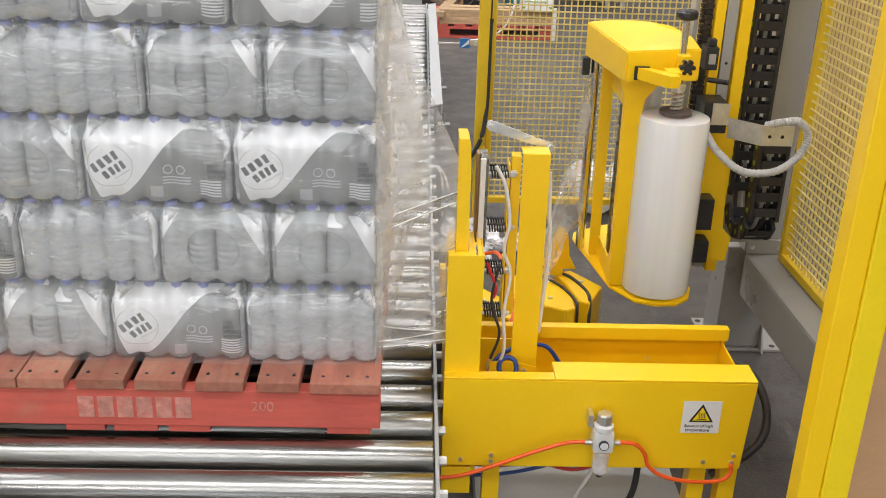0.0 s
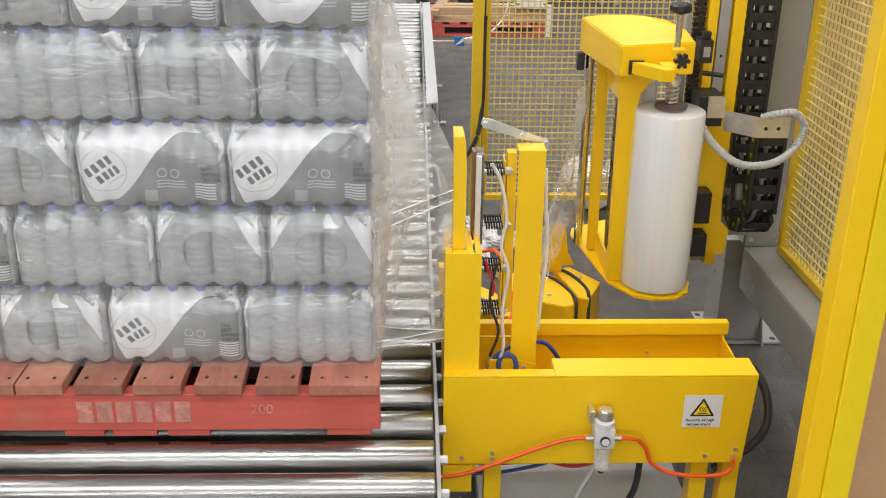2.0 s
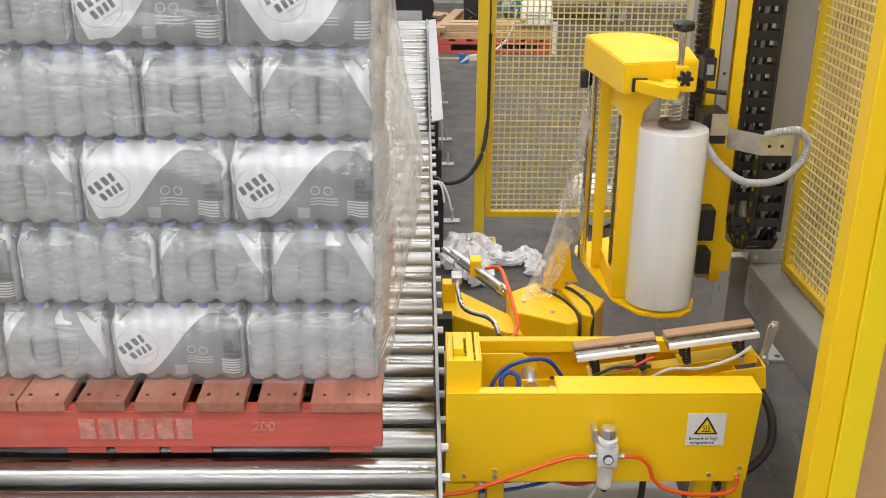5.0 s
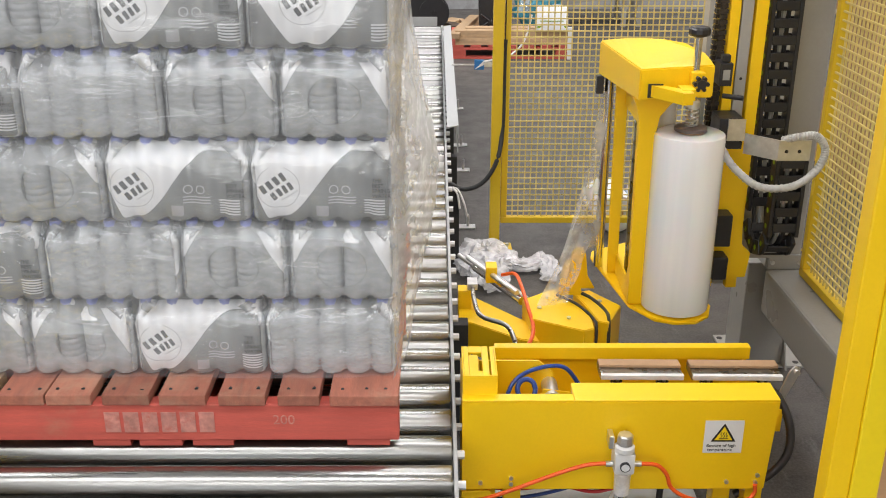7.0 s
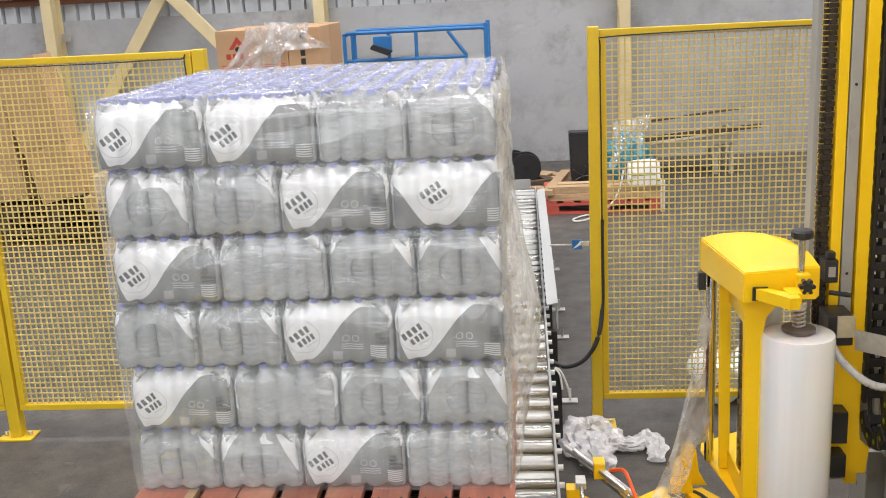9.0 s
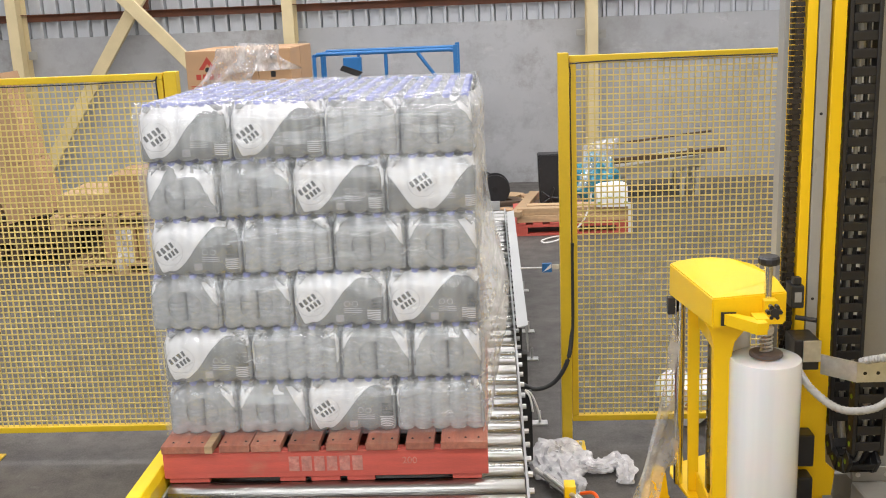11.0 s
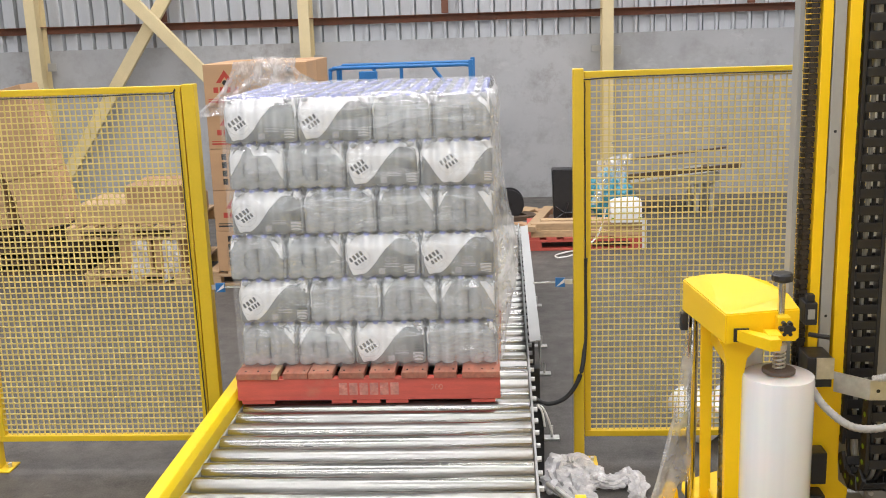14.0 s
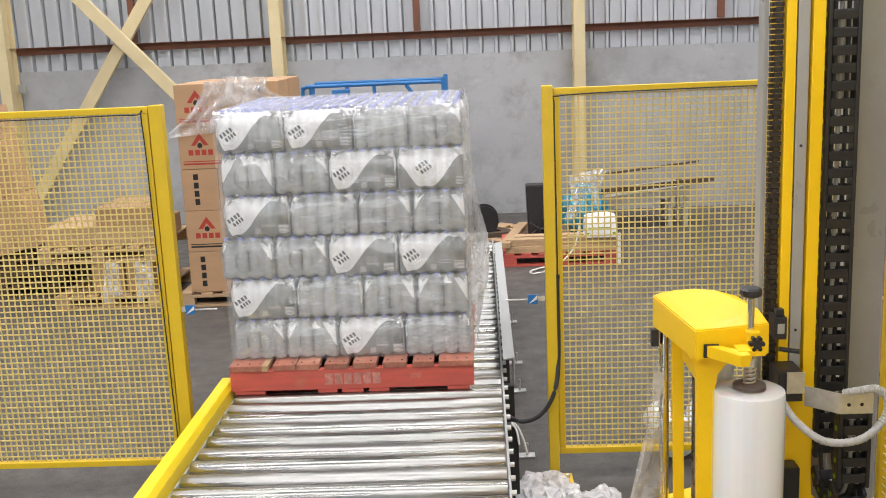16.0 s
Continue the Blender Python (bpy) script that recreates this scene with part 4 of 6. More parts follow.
def sealing_arm():
    """Swinging arm with spring-loaded heated jaws; stands upright at first. Origin at its pivot."""
    a = thing("film_sealer", "yellow swinging arm with spring-loaded steel sealing jaws and cables", "machine arm", (0.30, 2.42, 0.50))
    c = bmesh.new()
    bm_box(c, -0.035, 0.033, -0.045, -0.04, 0.02, 0.655, 0.001)
    bm_box(c, 0.028, 0.033, -0.0395, 0.02, 0.02, 0.655, 0.001)
    bm_box(c, -0.035, 0.0275, -0.0395, 0.02, 0.65, 0.655, 0.001)
    part("arm_channel", c, YELLOW, a)
    part("arm_backing", box(-0.06, -0.036, -0.02, 0.02, 0.2, 0.64, 0.001), YELLOW, a)
    part("pivot_plate", slab([(-0.1, 0.0), (0.03, -0.02), (0.033, 0.06), (-0.02, 0.075), (-0.09, 0.075)], "y", -0.055, -0.05, 0.001), YELLOW, a)
    part("pivot_boss", cyl((-0.075, -0.07, 0.025), (-0.075, 0.02, 0.025), 0.022, seg=18), ZINC, a)
    bolt_head(a, 0.0, -0.055, 0.05, 0.009)
    for z0, z1 in ((0.155, 0.375), (0.4, 0.64)):
        part("jaw_bar", box(-0.138, -0.118, -0.035, 0.035, z0, z1, 0.002), STEEL, a, "bright steel jaw bar")
        part("jaw_pad", box(-0.147, -0.1385, -0.005, 0.03, z0, z1, 0.002), CARTON_DARK, a, "tan heat-resistant jaw pad")
        part("jaw_strip", box(-0.14, -0.126, -0.05, -0.0355, z0, z1, 0.002), PALE, a, "white sealing strip")
        part("jaw_plate", box(-0.068, -0.064, -0.03, 0.03, z0 + 0.03, z1 - 0.02, 0.001), YELLOW, a)
        for z in (z0 + 0.05, z1 - 0.045):
            for y in (-0.022, 0.02):
                part("guide_rod", cyl((-0.118, y, z), (-0.045, y, z), 0.005, seg=8), ZINC, a)
                sp = [(-0.112 + 0.045 * k / 40, y + 0.0105 * math.cos(k * 1.05), z + 0.0105 * math.sin(k * 1.05)) for k in range(41)]
                part("spring", tube(sp, 0.0024, 5, 1, False), BLACK, a, "coil spring")
                part("nut", cyl((-0.063, y, z), (-0.05, y, z), 0.01, seg=6), ZINC, a)
    part("end_lever", slab([(-0.125, 0.7), (-0.12, 0.715), (-0.1, 0.712), (0.005, 0.672), (0.045, 0.66), (0.048, 0.645), (0.03, 0.645), (0.0, 0.655), (-0.11, 0.688)], "y", 0.03, 0.038), ZINC, a, "flat zinc link lever")
    for x, z in ((-0.115, 0.702), (-0.02, 0.672), (0.04, 0.652)):
        part("lever_bolt", cyl((x, 0.028, z), (x, 0.012, z), 0.008, seg=8), ZINC, a)
    part("cable", tube([(-0.1, -0.04, 0.62), (-0.075, -0.045, 0.57), (-0.06, -0.05, 0.48), (-0.07, -0.05, 0.4), (-0.05, -0.05, 0.33), (-0.062, -0.05, 0.22), (-0.055, -0.05, 0.12), (-0.065, -0.05, 0.07)], 0.0045), WHITE_CABLE, a, "pale heater cable")
    part("cable", tube([(-0.08, -0.04, 0.35), (-0.095, -0.05, 0.25), (-0.07, -0.05, 0.16), (-0.09, -0.045, 0.08)], 0.004), DARK, a, "dark heater cable")
    part("cable", tube([(-0.11, -0.045, 0.36), (-0.1, -0.045, 0.33), (-0.085, -0.045, 0.29), (-0.09, -0.045, 0.26)], 0.004), RED_HOSE, a, "red heater lead")
    part("cable", tube([(0.036, -0.02, 0.6), (0.042, -0.02, 0.5), (0.05, -0.02, 0.4), (0.042, -0.02, 0.25), (0.036, -0.02, 0.15)], 0.006), WHITE_CABLE, a, "pale cable tied along the arm")
    return a


ARM = sealing_arm()


# ---- film clamp unit by the rail ----
def film_clamp():
    c = thing("film_clamp_unit", "yellow angular film clamp with air cylinder and steel rods", "machine part")
    main = part("clamp_body", slab([(0.318, 3.17), (0.335, 3.02), (0.5, 2.93), (0.535, 2.95), (0.535, 3.05), (0.5, 3.16), (0.43, 3.26)], "z", 0.2, 0.45, 0.003), YELLOW, c)
    part("clamp_jaw", slab([(0.555, 3.0), (0.585, 2.985), (0.65, 3.12), (0.56, 3.25), (0.5, 3.23), (0.53, 3.12)], "z", 0.2, 0.45, 0.003), YELLOW, c)
    part("edge_seal", tube([(0.495, 3.24, 0.455), (0.55, 3.18, 0.455), (0.59, 3.08, 0.45), (0.59, 3.0, 0.44), (0.588, 2.98, 0.3), (0.588, 2.98, 0.2)], 0.006), DARK, c, "dark rubber edge strip")
    part("edge_seal", tube([(0.44, 3.2, 0.455), (0.5, 3.12, 0.455), (0.54, 3.02, 0.45), (0.542, 2.955, 0.44), (0.542, 2.95, 0.3), (0.542, 2.95, 0.2)], 0.005), DARK, c, "dark rubber edge strip")
    part("fin", slab([(0.462, 0.45), (0.58, 0.45), (0.553, 0.5), (0.543, 0.58), (0.534, 0.6), (0.518, 0.607), (0.503, 0.602), (0.494, 0.585)], "y", 3.262, 3.268, 0.001), YELLOW, c)
    part("fin", slab([(0.44, 0.45), (0.53, 0.45), (0.515, 0.5), (0.5, 0.57), (0.485, 0.585), (0.468, 0.58), (0.46, 0.56)], "y", 3.205, 3.211, 0.001), YELLOW, c)
    part("arm_plate", slab([(0.1, 3.2), (0.12, 3.3), (0.16, 3.3), (0.33, 3.1), (0.36, 2.95), (0.3, 2.97), (0.1, 3.12)], "z", 0.28, 0.4, 0.003), YELLOW, c)
    part("upright", box(0.098, 0.145, 3.2, 3.25, 0.002, 0.47, 0.003), YELLOW, c)
    part("cap_box", box(0.2, 0.24, 3.33, 3.39, 0.44, 0.5, 0.003), YELLOW, c)
    part("air_cylinder", cyl((0.17, 3.5, 0.43), (0.32, 3.2, 0.43), 0.0155, seg=16), CHROME, c, "bright air cylinder")
    part("cylinder_rod", cyl((0.11, 3.62, 0.43), (0.175, 3.49, 0.43), 0.009, seg=10), ZINC, c)
    part("slide_rail", cyl((0.14, 3.5, 0.47), (0.3, 3.18, 0.47), 0.01, seg=10), ZINC, c)
    part("slide_rail", cyl((0.24, 3.42, 0.43), (0.34, 3.22, 0.43), 0.008, seg=10), ZINC, c)
    part("clevis", box(0.13, 0.165, 3.2, 3.26, 0.471, 0.495, 0.003), ZINC, c)
    part("tie_rod", tube([(0.15, 3.22, 0.48), (0.15, 3.14, 0.47), (0.17, 3.02, 0.46), (0.25, 2.97, 0.45), (0.275, 2.88, 0.43), (0.28, 2.83, 0.4)], 0.008, 8, 5), STEEL, c, "bent steel tie rod")
    part("rod_end", box(0.262, 0.3, 2.815, 2.855, 0.36, 0.4, 0.003), ZINC, c)
    part("air_line", tube([(0.26, 3.36, 0.46), (0.3, 3.3, 0.49), (0.315, 3.2, 0.49), (0.33, 3.08, 0.46), (0.34, 2.98, 0.43), (0.31, 2.9, 0.41), (0.24, 2.9, 0.39), (0.18, 2.85, 0.36), (0.15, 2.75, 0.33)], 0.0065, 8), ORANGE, c, "orange air line", True)
    part("stand", box(0.38, 0.5, 3.02, 3.14, 0.002, 0.199, 0.003), YELLOW, c)
    for x, y in ((0.37, 3.1), (0.46, 3.02), (0.58, 3.15), (0.4, 3.18)):
        bolt_head(c, x, y, 0.4505, 0.008, "z")
    return c


film_clamp()


# ---- film carriage on its mast ----
def roll_material():
    m, nt, bs = nodes_of("wound_clear_film")
    # soft vertical bands in the colour imitate the sheen on the roll
    n = noise_tex(nt, 4, 3, 0.5, stretch=(3, 3, 0.12))
    link(nt, ramp(nt, n, [(0.32, (0.74, 0.775, 0.81)), (0.5, (0.83, 0.855, 0.88)), (0.68, (0.88, 0.89, 0.9))]), bs.inputs["Base Color"])
    bs.inputs["Roughness"].default_value, bs.inputs["Coat Weight"].default_value, bs.inputs["Coat Roughness"].default_value = 0.25, 1.0, 0.08
    bs.inputs["Subsurface Weight"].default_value = 0.15
    bump(nt, bs, noise_tex(nt, 14, 2, 0.5, stretch=(4, 4, 0.08)), 0.06, 0.002)
    return m


ROLL_FILM = roll_material()
RX, RY = 0.802, 3.02


def film_roll():
    r = thing("film_roll", "large white roll of clear stretch film standing on the carriage", "film roll", (RX, RY, 0))
    part("wound_film", lathe([(0.1, 0.5015), (0.107, 0.504), (0.1085, 0.515), (0.1085, 1.07), (0.106, 1.082), (0.1, 1.085), (0.035, 1.0855)], 48), ROLL_FILM, r, smooth=True)
    part("core", lathe([(0.034, 1.085), (0.042, 1.0865), (0.042, 1.089), (0.036, 1.0895)], 24), CARTON, r, "cardboard core end")
    return r


film_roll()


def film_carriage():
    c = thing("film_carriage", "yellow film carriage with arched head cover and roll holder", "film carriage")
    arc = [(0.565, 3.37), (0.6, 3.42), (0.66, 3.47), (0.73, 3.485), (0.79, 3.44), (0.83, 3.3), (0.862, 3.15), (0.862, 3.03), (0.63, 2.99)]
    head = slab(arc, "z", 1.19, 1.285, 0.004)
    for v in head.verts:
        if v.co.z > 1.25:
            v.co.z += 0.022 * max(0, min(1, (v.co.y - 2.99) / 0.2)) - 0.02 * max(0, (v.co.y - 3.3) / 0.2)
    part("head_cover", head, YELLOW, c)
    part("front_post", slab([(0.652, 0.498), (0.708, 0.498), (0.7, 1.08), (0.708, 1.13), (0.735, 1.165), (0.76, 1.1895), (0.622, 1.1895), (0.636, 1.16), (0.645, 1.12)], "y", 3.03, 3.065, 0.002), YELLOW, c)
    for z0, z1, sgn in ((0.571, 0.63, 1), (1.04, 1.099, -1)):
        a, b = (z0, z1) if sgn > 0 else (z1, z0)
        part("corner_gusset", slab([(3.066, a), (3.1, a), (3.078, a + (b - a) * 0.35), (3.066, b)], "x", 0.652, 0.66), YELLOW, c)
    part("rear_post", slab([(0.625, 0.498), (0.66, 0.498), (0.655, 1.1895), (0.615, 1.1895)], "y", 3.29, 3.305, 0.002), YELLOW, c)
    part("frame_web", box(0.652, 0.66, 3.066, 3.289, 0.498, 0.57, 0.002), YELLOW, c)
    part("frame_web", box(0.648, 0.656, 3.066, 3.289, 1.1, 1.189, 0.002), YELLOW, c)
    part("base_plate", slab([(0.625, 3.52), (0.6, 3.5), (0.588, 3.44), (0.655, 3.03), (0.72, 2.925), (0.78, 2.9), (0.85, 2.905), (0.9, 2.95), (0.925, 3.03), (0.9, 3.2), (0.76, 3.6)], "z", 0.484, 0.496, 0.003), YELLOW, c)
    part("idler_bar", cyl((0.603, 3.36, 0.4965), (0.603, 3.36, 1.189), 0.0165, seg=18), CHROME, c, "polished steel film guide bar", True)
    part("stretch_roller", cyl((0.72, 3.3, 0.4965), (0.72, 3.3, 1.189), 0.035, seg=24), STEEL, c, "grey stretch roller", True)
    part("stretch_roller", cyl((0.76, 3.17, 0.4965), (0.76, 3.17, 1.189), 0.03, seg=24), PALE, c, "pale stretch roller", True)
    part("sensor", box(0.555, 0.58, 3.33, 3.36, 1.13, 1.19, 0.004), BLACK, c, "small black sensor")
    part("slot", box(0.655, 0.7, 2.984, 2.9905, 1.2, 1.242, 0.001), INK, c, "dark slot for the holder arm")
    part("holder_arm", slab([(0.66, 2.99), (0.695, 2.99), (0.768, 2.918), (0.768, 2.884), (0.738, 2.88)], "z", 1.203, 1.238, 0.0), YELLOW, c)
    part("holder_bracket", box(0.742, 0.782, 2.919, 2.985, 1.206, 1.24, 0.002), YELLOW, c)
    part("cross_bar", box(0.7825, RX + 0.03, 2.955, 2.985, 1.21, 1.245, 0.002), YELLOW, c)
    part("spindle", cyl((RX, RY, 1.09), (RX, RY, 1.385), 0.011, seg=14), CHROME, c, "threaded steel spindle", True)
    part("spindle_knob", lathe([(0.014, 1.375), (0.03, 1.381), (0.033, 1.387), (0.033, 1.4), (0.027, 1.406)], 12, (RX, RY, 0)), BLACK, c, "black hand knob")
    star = bmesh.new()
    bm_cyl(star, (RX + 0.004, RY - 0.045, 1.247), (RX + 0.004, RY - 0.07, 1.247), 0.014, seg=16)
    for k in range(6):
        a = k * math.pi / 3
        q = (RX + 0.004 + 0.018 * math.cos(a), RY - 0.047, 1.247 + 0.018 * math.sin(a))
        bm_cyl(star, q, (q[0], RY - 0.066, q[2]), 0.0065, seg=8)
    part("star_knob", star, BLACK, c, "black star knob")
    part("clamp_block", box(RX - 0.018, RX + 0.022, RY - 0.034, RY + 0.02, 1.225, 1.275, 0.003), YELLOW, c)
    part("collar", lathe([(0.02, 1.163), (0.022, 1.168), (0.022, 1.18), (0.018, 1.185)], 16, (RX, RY, 0)), ZINC, c)
    sp = [(RX + 0.018 * math.cos(k * 0.8), RY + 0.018 * math.sin(k * 0.8), 1.1 + 0.065 * k / 40) for k in range(41)]
    part("spring", tube(sp, 0.0035, 6, 1, False), ZINC, c, "steel coil spring")
    part("clamp_disc", lathe([(0.045, 1.0897), (0.05, 1.0915), (0.05, 1.101), (0.046, 1.103)], 28, (RX, RY, 0)), CLAMP_RUBBER, c, "brown rubber clamp disc")
    # slide plate and bearings on the mast
    part("slide_plate", slab([(0.9, 0.52), (1.085, 0.52), (1.094, 0.61), (1.062, 0.64), (1.05, 0.8), (1.03, 1.0), (0.91, 1.0)], "y", 3.2, 3.212, 0.002), YELLOW, c)
    part("bearing_block", box(0.92, 0.998, 3.12, 3.2345, 1.0, 1.1, 0.005), BLACK, c, "black linear bearing block")
    part("bearing_block", box(0.94, 1.0, 3.13, 3.199, 0.66, 0.77, 0.005), BLACK, c, "black linear bearing block")
    part("bearing_block", box(0.95, 1.0, 3.13, 3.199, 0.54, 0.62, 0.005), BLACK, c, "black linear bearing block")
    part("limit_switch", box(0.915, 0.955, 3.16, 3.2345, 1.195, 1.268, 0.004), BLACK, c, "black limit switch")
    part("switch_lever", box(0.922, 0.948, 3.17, 3.2, 1.2685, 1.292, 0.004), BLACK, c, "black roller lever")
    part("switch_face", box(0.924, 0.946, 3.1575, 3.1595, 1.215, 1.248, 0.001), GREY_PAINT, c)
    part("handle_pin", cyl((0.93, 3.16, 1.165), (0.985, 3.125, 1.165), 0.008, seg=10), BLACK, c)
    br = bmesh.new()
    bm_box(br, 0.945, 1.0, 3.112, 3.1195, 1.03, 1.1, 0.001)
    b2 = slab([(1.0, 3.112), (1.085, 3.03), (1.185, 3.03), (1.185, 3.036), (1.088, 3.036), (1.003, 3.118)], "z", 0.99, 1.055)
    tmp = bpy.data.meshes.new("tmp")
    b2.to_mesh(tmp)
    b2.free()
    br.from_mesh(tmp)
    bpy.data.meshes.remove(tmp)
    part("hose_bracket", br, ZINC, c, "bent zinc hose bracket")
    for x in (1.11, 1.15):
        part("bracket_hole", cyl((x, 3.0295, 1.02), (x, 3.029, 1.02), 0.006, seg=10), INK, c)
    # corrugated cable hose
    line = smooth_line([(0.92, 3.1, 1.02), (0.955, 3.04, 0.965), (1.03, 3.0, 0.915), (1.13, 2.99, 0.92), (1.2, 3.0, 0.97), (1.222, 3.01, 1.03), (1.19, 3.01, 1.075), (1.14, 3.02, 1.07), (1.1, 3.05, 1.05)], 14)
    hb = bmesh.new()
    rings = []
    for i, p in enumerate(line):
        d = (line[min(i + 1, len(line) - 1)] - line[max(i - 1, 0)]).normalized()
        uu = d.cross(Vector((0.1, 0.9, 0.3))).normalized()
        ww = d.cross(uu)
        rr = 0.0132 if i % 2 else 0.0112
        rings.append([hb.verts.new(p + rr * (uu * math.cos(k * math.pi / 6) + ww * math.sin(k * math.pi / 6))) for k in range(12)])
    for a, b in zip(rings, rings[1:]):
        for k in range(12):
            hb.faces.new((a[k], a[(k + 1) % 12], b[(k + 1) % 12], b[k]))
    part("corrugated_hose", hb, HOSE_GREY, c, "pale grey corrugated cable hose", True)
    return c


film_carriage()


def mast():
    m = thing("mast", "tall yellow steel mast with linear rail and drive chain", "machine mast")
    part("column", box(0.948, 1.072, 3.262, 3.42, 0.47, 3.3, 0.004), YELLOW, m)
    part("edge_strip", box(1.028, 1.066, 3.225, 3.2615, 0.47, 3.3, 0.003), YELLOW, m)
    part("edge_strip", box(0.95, 0.982, 3.235, 3.2615, 0.47, 3.3, 0.003), YELLOW, m)
    part("linear_rail", box(0.986, 1.022, 3.235, 3.2615, 0.48, 3.3, 0.003), GREY_PAINT, m, "ground steel linear rail")
    for k in range(5):
        part("rail_screw", cyl((1.004, 3.2352, 0.603 + k * 0.6), (1.004, 3.2342, 0.603 + k * 0.6), 0.005, seg=8), INK, m)
    part("chain_cover", box(0.893, 0.907, 3.275, 3.34, 0.5, 3.3, 0.002), GREY_PAINT, m, "grey edge plate")
    ch = bmesh.new()
    k = 0
    z = 0.5
    while z < 3.3:
        bm_box(ch, 0.909, 0.9465, 3.25 if k % 2 else 3.257, 3.275, z, z + 0.013)
        bm_box(ch, 0.9165 if k % 2 else 0.921, 0.939 if k % 2 else 0.9345, 3.243, 3.2495 if k % 2 else 3.2565, z - 0.001, z + 0.014)
        z += 0.0165
        k += 1
    part("drive_chain", ch, OILY, m, "oily dark roller chain")["kind"] = "stuff"
    part("tie_plate", box(1.06, 1.2445, 3.421, 3.5, 0.5, 0.75, 0.004), GREY_PAINT, m, "grey tie plate to the frame")
    part("tie_plate", box(1.06, 1.2445, 3.421, 3.5, 1.9, 2.2, 0.004), GREY_PAINT, m, "grey tie plate to the frame")
    return m


mast()


def cable_chain():
    """Carrier chain: a long strand down the mast, a loop and a short strand up to the hose bracket."""
    c = thing("cable_chain", "black plastic cable carrier chain with yellow dots hanging in a loop", "cable chain")
    w, h = 0.105, 0.0555
    bm = bmesh.new()
    for x0, x1 in ((-w / 2, -w / 2 + 0.014), (w / 2 - 0.014, w / 2)):
        bm_box(bm, x0, x1, -0.026, 0.026, -h / 2 - 0.006, h / 2 + 0.006, 0.004)
    bm_box(bm, -w / 2 + 0.014, w / 2 - 0.014, -0.026, -0.02, -0.016, 0.016, 0.004)
    bm_box(bm, -w / 2 + 0.014, w / 2 - 0.014, 0.02, 0.026, -0.016, 0.016, 0.004)
    link_mesh = mesh_from(bm, "chain_link", BLACK)
    dot_mesh = mesh_from(cyl((-w / 2 - 0.0002, 0, 0), (-w / 2 - 0.0014, 0, 0), 0.009, seg=12), "dot", LIME)
    pts = []
    z = 3.2
    while z > 0.73:
        pts.append((1.153, 3.33, z, 180.0))
        z -= h
    cy, r = 3.245, 0.085
    for k in range(1, 5):
        a = math.pi * k / 5
        pts.append((1.153 + 0.02 * k / 5, cy + r * math.cos(a), 0.705 - r * math.sin(a), 180 - math.degrees(a)))
    z = 0.725
    while z < 1.0:
        pts.append((1.173, 3.16, z, 0.0))
        z += h
    for x, y, z, a in pts:
        ln = part("chain_link", link_mesh, None, c)
        ln.matrix_basis = pose(x, y, z, a)
        part("dot", dot_mesh, None, ln, "yellow green dot")
    for k, dx in enumerate((-0.025, -0.006, 0.016)):
        part("cable", tube([(1.153 + dx, 3.33, 3.2), (1.153 + dx, 3.326, 1.8), (1.153 + dx * 0.7, 3.333, 1.2), (1.155 + dx, 3.33, 0.76), (1.16 + dx, 3.29, 0.65), (1.168 + dx, 3.2, 0.65), (1.173 + dx, 3.16, 0.76), (1.173 + dx, 3.16, 0.98)], 0.0075, 7), (DARK, GREY_PAINT, DARK)[k], c, "grey cable inside the chain")
    return c


cable_chain()


def machine_frame():
    f = thing("machine_frame", "warm grey painted steel machine column and floor beam", "machine frame")
    part("column", box(1.245, 1.372, 3.47, 3.62, 0.441, 3.3, 0.006), GREY_PAINT, f)
    part("pedestal", box(1.2, 1.385, 3.52, 3.7, 0.012, 0.44, 0.006), GREY_PAINT, f)
    part("foot_plate", box(1.17, 1.464, 3.5, 3.77, 0.001, 0.011, 0.002), GREY_PAINT, f)
    for x, y in ((1.19, 3.74), (1.435, 3.53), (1.19, 3.53)):
        part("anchor_hole", cyl((x, y, 0.0112), (x, y, 0.0122), 0.012, seg=10), INK, f)
    gus = slab([(3.46, 0.012), (3.519, 0.012), (3.519, 0.13)], "x", 1.372, 1.378)
    part("gusset", gus, GREY_PAINT, f, "triangular stiffener")
    beam = part("beam", box(0, 0.145, -2.3, 0, 0.27, 0.44, 0.012), GREY_PAINT, f)
    beam.matrix_basis = pose(1.243, 3.46, 0, 0, 0, 1.5)
    part("splice_plate", box(1.248, 1.384, 3.455, 3.464, 0.4405, 0.497, 0.002), GREY_PAINT, f)
    for x in (1.265, 1.366):
        bolt_head(f, x, 3.455, 0.468, 0.009)
    return f


machine_frame()


def gate_post():
    g = thing("gate_post", "bright yellow folded steel gate post", "gate post")
    g.matrix_basis = pose(0.758, 1.6, 0.004)
    part("post", box(0, 0.044, 0, 0.05, 0, 2.3, 0.004), YELLOW, g)
    # brighter yellow on the flange paints in its better lit face
    part("flange", box(0.0445, 0.098, -0.004, 0.03, 0, 2.3, 0.004), GUARD_YELLOW, g)
    part("hole", cyl((0.068, -0.0042, 1.33), (0.068, -0.0052, 1.33), 0.004, seg=8), INK, g)
    return g


gate_post()
board = tagged(part("timber_board", box(0.84, 1.2, 1.68, 1.71, 0.001, 2.2, 0.003), CARTON), "plain tan board standing behind the gate post", "board")


